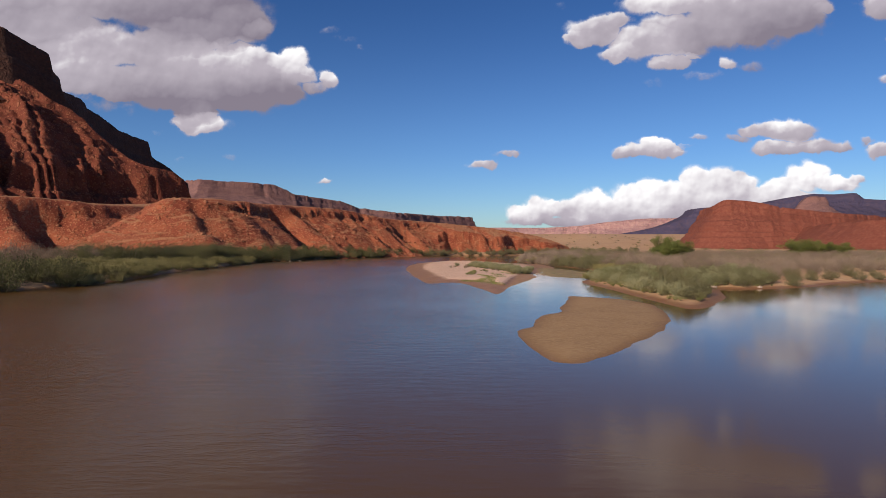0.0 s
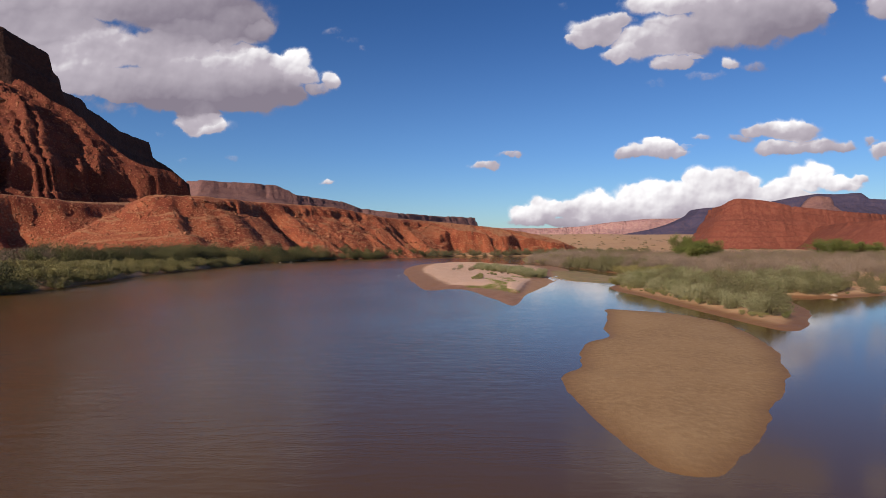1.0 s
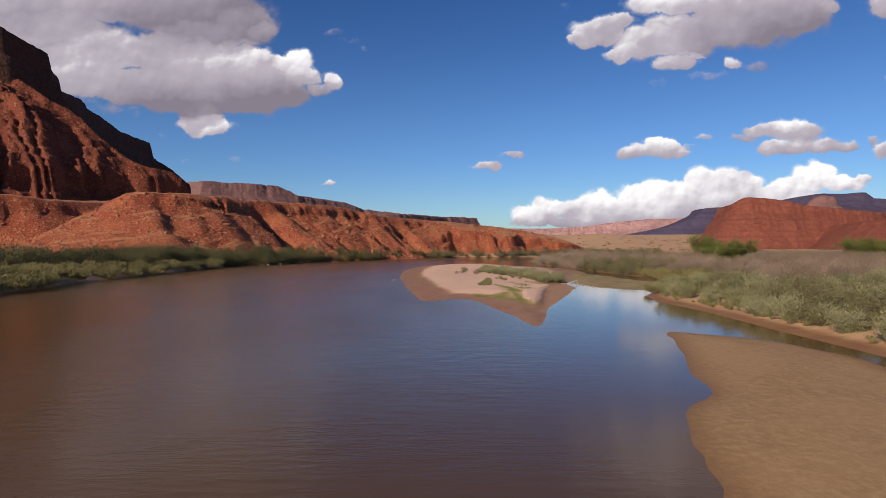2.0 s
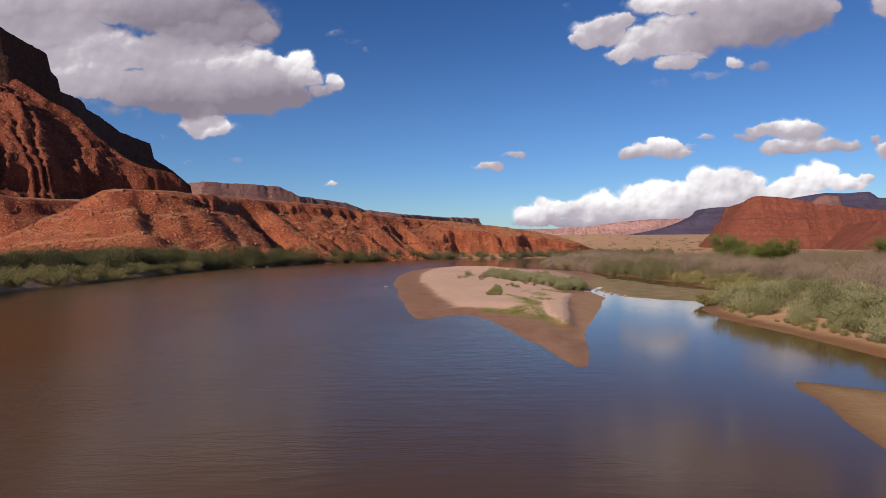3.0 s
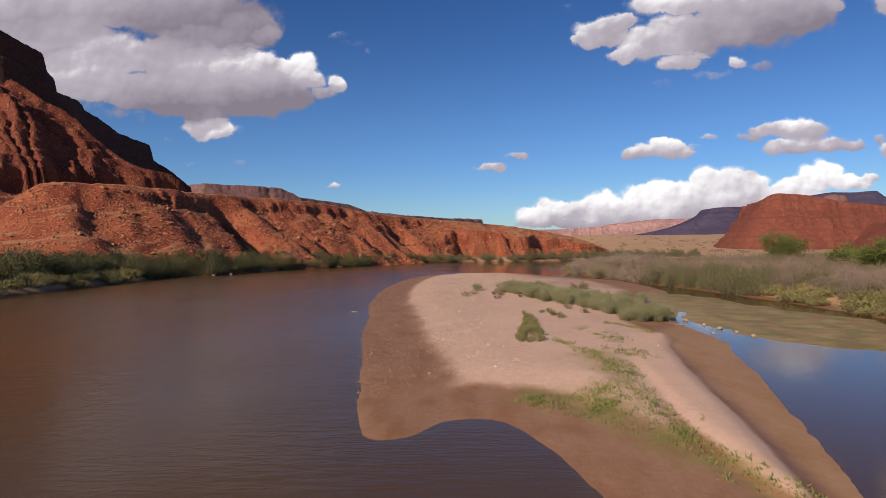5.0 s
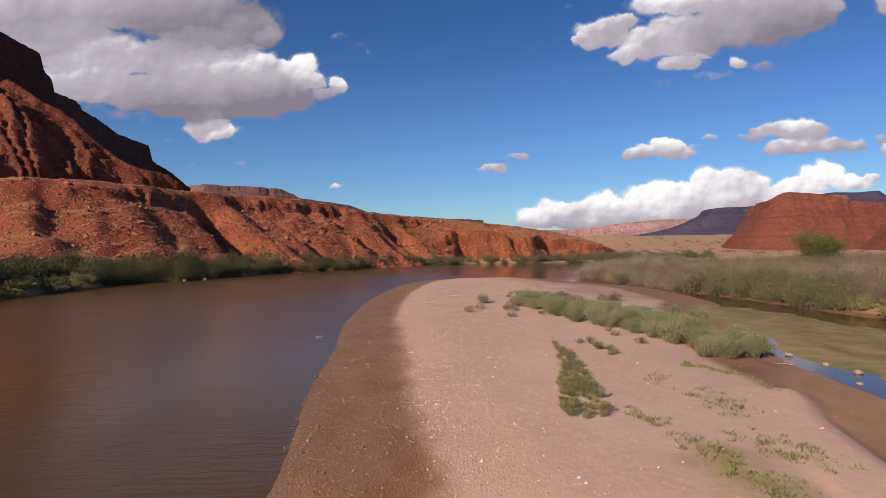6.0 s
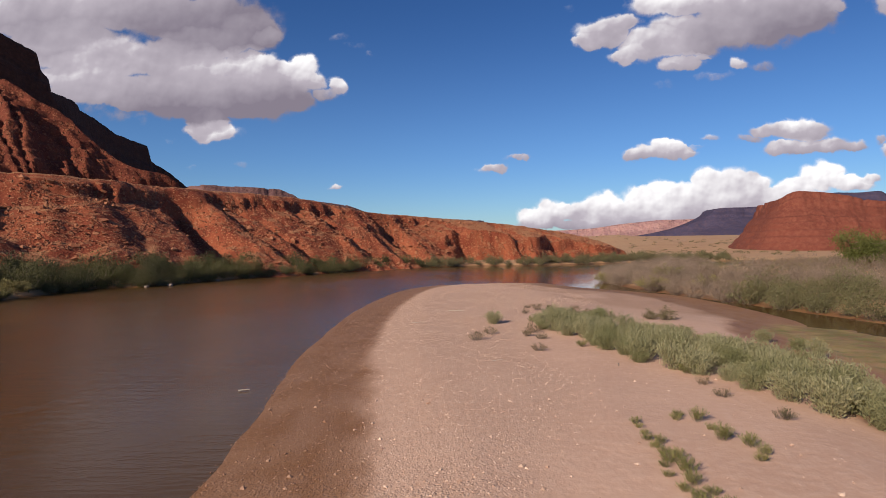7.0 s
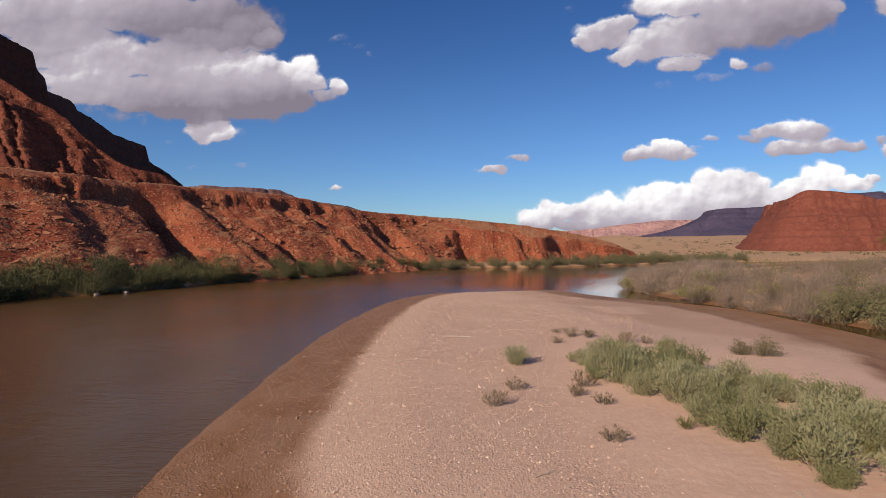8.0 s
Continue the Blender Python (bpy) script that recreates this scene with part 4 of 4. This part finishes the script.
def kind(key, variants, **settings):
    KINDS[key] = [[make_shrub(seed=1000 + 31 * k + 7 * len(KINDS), **settings), False] for k in range(variants)]


kind("willow", 5, name="willow_shrub", label="grey-green coyote willow with slender upright stems", category="shrub", group="willows on the sandy shores",
     height=1.5, radius=1.05, stems=40, count=2300, leaf=0.16, width=0.042, mat=WILLOW, upright=0.4, loose=0.55, low=0.0, jitter=0.09, thick=0.012)
kind("tamarisk", 4, name="tamarisk_bush", label="dense green tamarisk bush leaning over the river bank", category="bush", group="bushes on the river bank",
     height=3.7, radius=2.4, stems=34, count=1700, leaf=0.25, width=0.13, mat=TAMARISK, upright=0.12, loose=1.0, low=0.05, jitter=0.10, thick=0.04)
kind("yellow", 4, name="brush_clump", label="low yellow-green brush on the river flat", category="bush", group="low brush on the river flat",
     height=1.4, radius=1.5, stems=28, count=1200, leaf=0.22, width=0.08, mat=YELLOW, upright=0.3, loose=0.8, jitter=0.08)
kind("green", 4, name="green_willow_bush", label="leafy olive-green willow bush at the water", category="bush", group="bushes on the river bank",
     height=2.5, radius=1.8, stems=30, count=1500, leaf=0.18, width=0.09, mat=GREEN, upright=0.15, loose=1.0, low=0.05, jitter=0.10, thick=0.03)
kind("grey", 4, name="bare_tamarisk_bush", label="leafless grey-brown tamarisk with tangled twigs", category="bush", group="bare bushes on the flat",
     height=3.0, radius=2.2, stems=60, count=1500, leaf=0.45, width=0.04, mat=GREY, upright=0.1, loose=0.9, low=0.05, jitter=0.10, wood=GREY, thick=0.025)
# the bare grey bush again, with shade painted into its twigs
kind("dusky", 4, name="bare_tamarisk_bush", label="leafless tamarisk thick with twigs, bank shade put into their dark colour", category="bush", group="bare bushes on the flat",
     height=3.0, radius=2.2, stems=44, count=1100, leaf=0.55, width=0.045, mat=SHADED_TWIG, upright=0.15, loose=0.7, low=0.05, jitter=0.10, wood=SHADED_TWIG, thick=0.025)
kind("dry", 3, name="dry_shrub", label="small sparse dry shrub on the gravel", category="shrub", group="small shrubs on the island",
     height=0.5, radius=0.45, stems=26, count=260, leaf=0.13, width=0.022, mat=DRY, upright=0.5, loose=0.5, thick=0.008)
kind("tuft", 3, name="grass_clump", label="tall fresh green grass clump in the sand", category="grass", group="grass clumps on the island",
     height=0.55, radius=0.42, stems=30, count=300, leaf=0.22, width=0.022, mat=leaf_material("grass_blade", [(0.20, 0.18, 0.065), (0.30, 0.26, 0.105), (0.155, 0.15, 0.05)]), upright=0.8, loose=0.3, thick=0.006)


def plant(rng, key, x, y, z, size=1.0, tall=1.0):
    entry = KINDS[key][rng.integers(0, len(KINDS[key]))]
    m = pose(x, y, z - 0.05, rng.uniform(-4, 4), rng.uniform(-4, 4), rng.uniform(0, 360)) @ Matrix.Diagonal((size, size, size * tall, 1))
    if entry[1]:
        return copy_thing(entry[0], m)
    entry[1] = True
    entry[0].matrix_basis = m
    return entry[0]


def scatter(rng, xlo, xhi, ylo, yhi, gap, test):
    """Places at least a gap apart where the test holds."""
    got = np.zeros((0, 2))
    trial = rng.uniform((xlo, ylo), (xhi, yhi), (int((xhi - xlo) * (yhi - ylo) / gap ** 2 * 4), 2))
    trial = trial[test(trial[:, 0], trial[:, 1])]
    for p in trial:
        if not len(got) or np.min(np.sum((got - p) ** 2, 1)) > gap * gap:
            got = np.vstack([got, p])
    return got


def left_depth(x, y):
    return inside(x, y, LEFT_LAND)


def right_depth(x, y):
    return inside(x, y, RIGHT_LAND)


rng = np.random.default_rng(7)


def grow(places, key, lo, hi, height=ground_height, tall=(0.9, 1.1)):
    if len(places):
        zs = height(places[:, 0], places[:, 1])
        for (x, y), z in zip(places, zs):
            plant(rng, key, x, y, z, rng.uniform(lo, hi), rng.uniform(*tall))


# left bank: tall tamarisk at both ends, low yellow brush between, tamarisk behind it
grow(scatter(rng, -85, -42, 50, 82, 3.0, lambda x, y: (left_depth(x, y) > -0.3) & (left_depth(x, y) < 11)), "tamarisk", 0.85, 1.1)
grow(scatter(rng, -84, -48, 80, 178, 2.5, lambda x, y: (left_depth(x, y) > -0.1) & (left_depth(x, y) < 15 - 10 * step(120, 150, y))), "yellow", 1.0, 1.5, tall=(0.85, 1.05))
grow(scatter(rng, -110, -55, 84, 180, 4.2, lambda x, y: (left_depth(x, y) > 15 - 10 * step(120, 150, y)) & (left_depth(x, y) < 28 - 8 * step(120, 160, y)) & (y < 118)), "dusky", 0.95, 1.3)
grow(scatter(rng, -110, -55, 112, 182, 2.7, lambda x, y: (left_depth(x, y) > 15 - 10 * step(120, 150, y)) & (left_depth(x, y) < 22)), "tamarisk", 0.75, 1.35)
grow(scatter(rng, -80, -14, 178, 292, 2.9, lambda x, y: (left_depth(x, y) > -0.3) & (left_depth(x, y) < 13 - 6 * step(215, 262, y))), "tamarisk", 0.65, 1.25)
grow(scatter(rng, -18, 112, 284, 354, 2.6, lambda x, y: (left_depth(x, y) > 0.0) & (left_depth(x, y) < 3.5 + 5 * step(20, 50, x))), "green", 0.85, 1.4)
# right bank: willows on the spit, brush on the inlet, green and bare tamarisk up the channel
grow(scatter(rng, 22, 46, 56, 100, 1.7, lambda x, y: (right_depth(x, y) > 2.2) & (right_depth(x, y) < 9) & (y < 99) & ((x < 25) | (y > 76))), "willow", 0.9, 1.25)
grow(scatter(rng, 22, 46, 55, 92, 1.6, lambda x, y: (right_depth(x, y) > 2.4) & (right_depth(x, y) < 9) & (x > 24 + (y - 60) * 0.1)), "green", 0.6, 0.85)
grow(scatter(rng, 20, 46, 54, 100, 0.8, lambda x, y: (right_depth(x, y) > 1.5) & (right_depth(x, y) < 2.8) & (value_noise(x / 2, y / 2, 9) > 0.35) & (y < 99)), "tuft", 0.6, 1.1)
grow(scatter(rng, 36, 125, 76, 135, 3.0, lambda x, y: (right_depth(x, y) > 1.2) & (right_depth(x, y) < 6.5) & (x > 38)), "green", 0.48, 0.75)
grow(scatter(rng, 24, 42, 98, 139, 2.0, lambda x, y: (right_depth(x, y) > 0.0) & (right_depth(x, y) < 5)), "yellow", 0.7, 1.1)
grow(scatter(rng, 28, 54, 108, 141, 2.6, lambda x, y: (right_depth(x, y) > 4.5) & (right_depth(x, y) < 11)), "grey", 0.7, 0.95)
grow(scatter(rng, 24, 54, 138, 163, 2.1, lambda x, y: (right_depth(x, y) > -0.2) & (right_depth(x, y) < 8.5)), "green", 0.75, 1.1)
grow(scatter(rng, 22, 60, 160, 245, 2.5, lambda x, y: (right_depth(x, y) > -0.2) & (right_depth(x, y) < 14) & ((y > 163) | (right_depth(x, y) > 8))), "grey", 0.9, 1.2)
grow(scatter(rng, 22, 50, 165, 205, 6.0, lambda x, y: (right_depth(x, y) > 0.0) & (right_depth(x, y) < 7)), "yellow", 1.2, 1.7)
grow(scatter(rng, 26, 95, 88, 178, 3.6, lambda x, y: (right_depth(x, y) > 6.5 + 4 * (x < 38)) & (right_depth(x, y) < 27)), "grey", 0.8, 1.15)
# low growth down to the water on the left bank
grow(scatter(rng, -66, -14, 178, 292, 1.9, lambda x, y: (left_depth(x, y) > -0.2) & (left_depth(x, y) < 2.6)), "green", 0.45, 0.8)

# brush that fills the flats farther back
def far_brush(name, label, rng, places, tall, wide, per, leaf, width, mat, height=ground_height):
    z = height(places[:, 0], places[:, 1])
    k = len(places)
    grow_by = rng.uniform(0.7, 1.2, k)
    pick = np.repeat(np.arange(k), per)
    r = np.sqrt(rng.uniform(0, 1, len(pick)))
    a = rng.uniform(0, 2 * np.pi, len(pick))
    h = np.sqrt(np.maximum(1 - r ** 2 * 0.8, 0)) * rng.uniform(0.25, 1.0, len(pick)) * tall * grow_by[pick]
    p = np.stack([places[pick, 0] + np.cos(a) * r * wide, places[pick, 1] + np.sin(a) * r * wide, z[pick] + h - 0.2], 1)
    way = np.stack([np.cos(a) * r, np.sin(a) * r, np.full(len(pick), 0.8)], 1)
    return tagged(new(name, leaves(rng, p, way, leaf, width, 0.5, mat, name)), label, "brush", kind="stuff")


spots = scatter(rng, 50, 250, 95, 330, 5.2, lambda x, y: (right_depth(x, y) > 24) & (x < 60 + y * 0.75))
far_brush("far_brush", "grey-brown bare brush over the river flat", rng, spots, 2.8, 3.2, 260, 0.70, 0.07, GREY)
spots = scatter(rng, 38, 200, 100, 330, 9.0, lambda x, y: (right_depth(x, y) > 12) & (x < 60 + y * 0.75))
far_brush("far_brush", "olive-green brush among the bare bushes", rng, spots, 2.5, 2.8, 240, 0.42, 0.12, GREEN)
spots = scatter(rng, -150, -60, 90, 215, 4.6, lambda x, y: (left_depth(x, y) > 27 - 8 * step(120, 160, y)) & (ground_height(x, y) < 4) & (x > -150 + 0.1 * y))
far_brush("far_brush", "grey bare brush below the talus, shade put into its colour", rng, spots, 3.4, 2.8, 190, 0.7, 0.09, SHADED_TWIG)
spots = scatter(rng, 60, 700, 330, 1100, 26.0, lambda x, y: (right_depth(x, y) > 30) | (left_depth(x, y) > 25))
far_brush("far_brush", "scattered desert scrub on the plain", rng, spots, 1.6, 2.2, 40, 0.8, 0.35, TAMARISK)


# ---- cottonwood trees on the right flat ----
def make_tree(x, y, height, spread_by, seed, label):
    rng = np.random.default_rng(seed)
    z = float(ground_height(np.array([x]), np.array([y]))[0])
    root = tagged(new("cottonwood_tree"), label, "tree", "cottonwoods on the flat")
    root.matrix_basis = pose(x, y, z - 0.1)
    limbs, radii = [], []
    t = np.linspace(0, 1, 6)[:, None]
    forks = 5
    for k in range(forks):
        a = 2 * np.pi * k / forks + rng.uniform(-0.4, 0.4)
        tip = np.array([np.cos(a) * spread_by * 0.5, np.sin(a) * spread_by * 0.5, height * rng.uniform(0.55, 0.75)])
        mid = np.array([np.cos(a) * spread_by * 0.12, np.sin(a) * spread_by * 0.12, height * 0.3])
        limbs.append(2 * mid * t * (1 - t) + tip * t * t)
        radii.append(np.linspace(0.24, 0.07, 6))
    trunk = np.array(limbs)
    part("trunk", rods(trunk, np.array(radii), BARK, "trunk"), root, "pale forked trunk")
    twigs, thin = [], []
    for k in range(70):
        limb = trunk[rng.integers(0, forks)]
        start = limb[rng.integers(2, 6)]
        a, e = rng.uniform(0, 2 * np.pi), rng.uniform(-0.1, 0.9)
        reach = spread_by * rng.uniform(0.18, 0.36)
        tip = start + np.array([np.cos(a) * reach, np.sin(a) * reach, e * reach])
        twigs.append(start + (tip - start) * t + np.array([0, 0, 0.25]) * t * (1 - t))
        thin.append(np.linspace(0.06, 0.015, 6))
    twigs = np.array(twigs)
    part("branchwork", rods(twigs, np.array(thin), BARK, "branchwork"), root)
    hubs = np.vstack([twigs[:, 5], twigs[:, 3]])
    pick = rng.integers(0, len(hubs), 13000)
    place = hubs[pick] + rng.normal(size=(len(pick), 3)) * np.array([0.85, 0.85, 0.6]) * height / 9
    way = unit(place - np.array([0, 0, height * 0.45]))
    part("crown", leaves(rng, place, way, 0.30, 0.19, 0.9, CROWN, "crown"), root, "dense green crown with gaps")


make_tree(83, 221.5, 7.8, 8.0, 501, "round dark green cottonwood with a forked pale trunk")
make_tree(59.5, 157, 5.4, 7.0, 502, "low spreading bright green cottonwood behind bare brush")
make_tree(136.5, 229, 7.0, 9.0, 503, "low green cottonwood under the red butte")
make_tree(146, 226, 5.4, 9.0, 504, "low green cottonwood under the red butte")

# ---- plants on the island ----
def isle_top(x, y):
    return isle_height(np.asarray(x, float), np.asarray(y, float))[0]


THICKET = curve([(4.4, 141.6), (5.0, 138.4), (6.6, 134.6), (7.0, 130.0), (9.0, 124.6), (12.2, 119.2), (13.0, 115.4), (15.8, 116), (16.9, 120), (15.9, 126), (13.8, 132), (11.6, 137), (9.0, 141), (6.8, 142.6)], True)
rng = np.random.default_rng(11)
grow(scatter(rng, 3, 19, 113, 145, 0.9, lambda x, y: (inside(x, y, THICKET) > 0.1) & (value_noise(x / 1.7, y / 1.7, 71) > 0.17)), "willow", 0.45, 0.85, isle_top)
grow(scatter(rng, 3, 19, 113, 145, 1.6, lambda x, y: (inside(x, y, THICKET) > -0.5) & (value_noise(x / 2.5, y / 2.5, 72) > 0.62)), "tuft", 0.7, 1.2, isle_top)
for x, y, key, size in [(2.0, 142, "willow", 0.62), (1.5, 137, "dry", 1.1), (0.6, 134.6, "dry", 1.2), (3.7, 135.9, "dry", 1.0), (4.5, 134.7, "dry", 0.8),
                        (3.8, 130.5, "dry", 0.9), (5.6, 152.5, "dry", 0.7), (5.0, 148.3, "dry", 0.8), (6.3, 150.7, "dry", 1.1), (7.2, 150.2, "dry", 1.2),
                        (9.0, 148, "dry", 1.2), (10.1, 147.9, "dry", 0.8), (10.4, 145.1, "willow", 0.55), (4.3, 137.4, "dry", 1.1), (15.6, 145, "green", 0.42),
                        (14.5, 145.4, "green", 0.34), (9.4, 121.0, "dry", 0.7), (9.5, 122.9, "dry", 0.6), (10.1, 118.2, "dry", 0.9), (18.6, 131, "willow", 0.6),
                        (19.0, 133.2, "willow", 0.5), (18.4, 136, "willow", 0.55)]:
    plant(rng, key, x, y, float(isle_top([x], [y])[0]), size)
STRIP = curve([(3.3, 103.6), (3.7, 107.5), (4.4, 112), (5.0, 117.2), (5.5, 116.6), (5.4, 111), (5.2, 107.5), (4.7, 103.4)], True)
grow(scatter(rng, 2, 8, 102, 119, 0.36, lambda x, y: inside(x, y, STRIP) > 0.12), "tuft", 0.42, 0.75, isle_top)
STREAK = curve([(6.5, 118.0), (7.1, 116.2), (7.4, 114.0), (7.8, 114.2), (7.6, 116.4), (7.0, 118.2)], True)
grow(scatter(rng, 6, 9, 113, 119, 0.4, lambda x, y: inside(x, y, STREAK) > 0.0), "tuft", 0.5, 0.75, isle_top)
MEADOW = curve([(2.6, 92.6), (4.0, 90.2), (6.0, 87.5), (7.0, 84), (7.8, 84.6), (7.2, 89), (7.0, 92.5), (8.2, 97.5), (7.2, 101), (6.2, 100), (5.2, 93.8)], True)
STREAM = curve([(7.0, 102), (8.4, 102.2), (9.4, 105.2), (12.2, 107.2), (12.2, 112.4), (10.8, 112), (11.2, 109.2), (8.6, 108.4), (7.2, 106.6)], True)
spots = scatter(rng, 2, 9, 83, 103, 0.15, lambda x, y: (inside(x, y, MEADOW) > 0) & (value_noise(x / 1.2, y / 1.2, 5) > 0.36))
GRASS = leaf_material("short_grass", [(0.20, 0.20, 0.055), (0.31, 0.29, 0.09), (0.17, 0.185, 0.05)])
far_brush("grass", "low green grass growing on the damp sand", rng, spots, 0.20, 0.14, 16, 0.16, 0.03, GRASS, isle_top)


def grass_line(points, wide, count, seed):
    """Grass that follows a line where floods have left it."""
    rng = np.random.default_rng(seed)
    line = curve(points, per=30)
    spot = line[rng.integers(0, len(line), count)] + rng.normal(size=(count, 2)) * wide
    spot = spot[value_noise(spot[:, 0] / 0.7, spot[:, 1] / 0.7, seed) > 0.35]
    far_brush("grass", "straggling green grass along an old flood line", rng, spot, 0.24, 0.13, 16, 0.17, 0.03, GRASS, isle_top)


grass_line([(5.6, 104.2), (6.3, 101.2), (6.9, 98.4), (7.3, 95.4), (7.0, 91), (6.9, 87), (8.0, 83.4)], 0.28, 420, 31)
grass_line([(8.3, 109.2), (8.9, 107), (9.1, 104), (8.4, 101), (9.6, 100)], 0.5, 260, 32)
grass_line([(10.2, 112.4), (11.3, 112.2), (12.2, 110.6), (12.1, 107.4)], 0.28, 200, 33)
grass_line([(2.6, 92.8), (3.9, 91.2), (5.1, 91.4), (5.6, 93.4)], 0.35, 260, 34)


# ---- stones ----
def stones(name, label, rng, x, y, z, size, flat, mat):
    """Angular stones, each a jittered eight-sided lump."""
    k = len(x)
    shape = np.array([(1, 0, 0), (-1, 0, 0), (0, 1, 0), (0, -1, 0), (0, 0, 1), (0, 0, -1)], float)
    v = shape[None] * rng.uniform(0.65, 1.25, (k, 6, 1)) + rng.normal(size=(k, 6, 3)) * 0.16
    a = rng.uniform(0, 2 * np.pi, k)
    c, s = np.cos(a)[:, None], np.sin(a)[:, None]
    tilt = rng.normal(size=(k, 1)) * 0.4
    v[..., 2] = v[..., 2] + tilt * v[..., 0]
    v = np.stack([v[..., 0] * c - v[..., 1] * s, v[..., 0] * s + v[..., 1] * c, v[..., 2] * flat], -1) * size[:, None, None]
    v += np.stack([x, y, z + size * flat * 0.35], 1)[:, None]
    tri = np.array([(0, 2, 4), (2, 1, 4), (1, 3, 4), (3, 0, 4), (2, 0, 5), (1, 2, 5), (3, 1, 5), (0, 3, 5)])
    faces = (np.arange(k)[:, None, None] * 6 + tri).reshape(-1, 3)
    return tagged(new(name, mesh_of(name, v.reshape(-1, 3), faces, mat, smooth=False)), label, "stones", kind="stuff")


rng = np.random.default_rng(23)


def hill_stones(hill, count, label, limit):
    X, Y, Z, d = hill[:4]
    w = ((d > 2.5) & (Z > 0.5) & (limit(X, Y))).ravel() * (0.25 + step(0.35, 0.7, value_noise(X / 14, Y / 14, 77))).ravel()
    pick = rng.choice(len(w), count, p=w / w.sum())
    size = np.minimum(0.12 * rng.pareto(2.8, count) + 0.115, 0.95)
    jx, jy = rng.uniform(-0.35, 0.35, (2, count))
    stones("boulders", label, rng, X.ravel()[pick] + jx, Y.ravel()[pick] + jy, Z.ravel()[pick] - size * 0.2, size, 0.75, BOULDER)


hill_stones(HILL, 21000, "loose red sandstone boulders over the talus", lambda X, Y: X < 70)
hill_stones(HILL_BACK, 3500, "loose red sandstone boulders over the back hill", lambda X, Y: X > -240)

k = 50000
x, y = rng.uniform(-11, 14, k), 92 + (202 - 92) * rng.uniform(0, 1, k) ** 1.15
d = inside(x, y, ISLE)
gravel = 0.04 + 0.96 * step(-1.5, 2.5, -inside(x, y, SANDY)) * (0.4 + 0.6 * step(0.3, 0.6, value_noise(x / 5, y / 5, 92)))
keep = (d > -0.15) & (rng.uniform(0, 1, k) < gravel) & (y > 96 - 3 * (x < -2))
x, y = x[keep], y[keep]
stones("gravel", "pale rounded river cobbles scattered over the sand", rng, x, y, isle_top(x, y), np.clip(0.028 + 0.020 * rng.pareto(3.4, len(x)), 0.028, 0.085), 0.6, STONE)


# ---- driftwood and pale rocks ----
DRIFT = material("driftwood", [(0.52, 0.43, 0.34), (0.40, 0.32, 0.25), (0.60, 0.52, 0.43)], 0.3, bump=0.3)
PALE = material("pale_rock", [(0.36, 0.26, 0.20), (0.28, 0.19, 0.14), (0.42, 0.32, 0.25)], 0.5, bump=0.5)


def drift_stick(x, y, z, length, thick, turn, seed):
    rng = np.random.default_rng(seed)
    t = np.linspace(0, 1, 7)
    bend = np.cumsum(rng.normal(size=7)) * 0.05 * length
    main = np.stack([(t - 0.5) * length, bend - bend.mean(), thick * (0.9 + 0.5 * np.sin(3 * t))], 1)
    side = main[3] + np.stack([t * length * 0.25, t * length * 0.22, t * length * 0.06], 1)
    me = rods(np.stack([main, side]), np.stack([np.linspace(thick, thick * 0.4, 7), np.linspace(thick * 0.6, thick * 0.2, 7)]), DRIFT, "driftwood_stick")
    ob = tagged(new("driftwood_stick", me), "bleached forked driftwood stick" + (" lying on the sand" if z > 0.05 else " awash in the river"), "driftwood", "driftwood on the island")
    ob.matrix_basis = pose(x, y, z, 0, 0, turn)


for k, (x, y, length, thick, turn) in enumerate([(-3.6, 143.5, 1.1, 0.03, 20), (-0.8, 151.5, 1.4, 0.035, -15), (1.5, 128, 0.7, 0.02, 40), (7.0, 126.5, 0.6, 0.02, 75), (16.2, 114.6, 0.8, 0.03, 140),
                                                 ]):
    z = isle_top([x], [y])[0] if y > 60 else 0.2
    drift_stick(x, y, float(max(z, 0.0)), length, thick, turn, 700 + k)


def pale_rock(x, y, z, size, seed):
    bm = bmesh.new()
    bmesh.ops.create_icosphere(bm, subdivisions=2, radius=size)
    for v in bm.verts:
        v.co *= 1 + 0.35 * noise.noise(v.co * (1.6 / size) + Vector((seed, 0, 0)))
        v.co.z *= 0.6
    me = bpy.data.meshes.new("rock")
    bm.to_mesh(me)
    bm.free()
    me.materials.append(PALE)
    ob = tagged(new("rock", me), "pale lump at the water's edge, a weathered rock or a stand-in for white crust", "rock", "rocks along the shore")
    ob.matrix_basis = pose(x, y, z, 0, 0, 37 * seed)


# the last six, on the mud, are rocks standing in for white crust
for k, (x, y, size) in enumerate([(-51.5, 200.5, 0.5), (-54.0, 197.2, 0.4), (-49.6, 216, 0.4), (36.5, 79.5, 0.5), (43, 80, 0.4), (17.9, 117.2, 0.2),
                                  (18.3, 114.6, 0.16), (18.6, 112.6, 0.2), (19.0, 110.9, 0.15), (19.3, 109.2, 0.17), (17.2, 110.4, 0.13)]):
    pale_rock(x, y, min(0.12, size * 0.3), size, k)

# a snag that breaks the surface beside the island
drift_stick(-9.8, 124.2, 0.0, 0.5, 0.04, 12, 790)
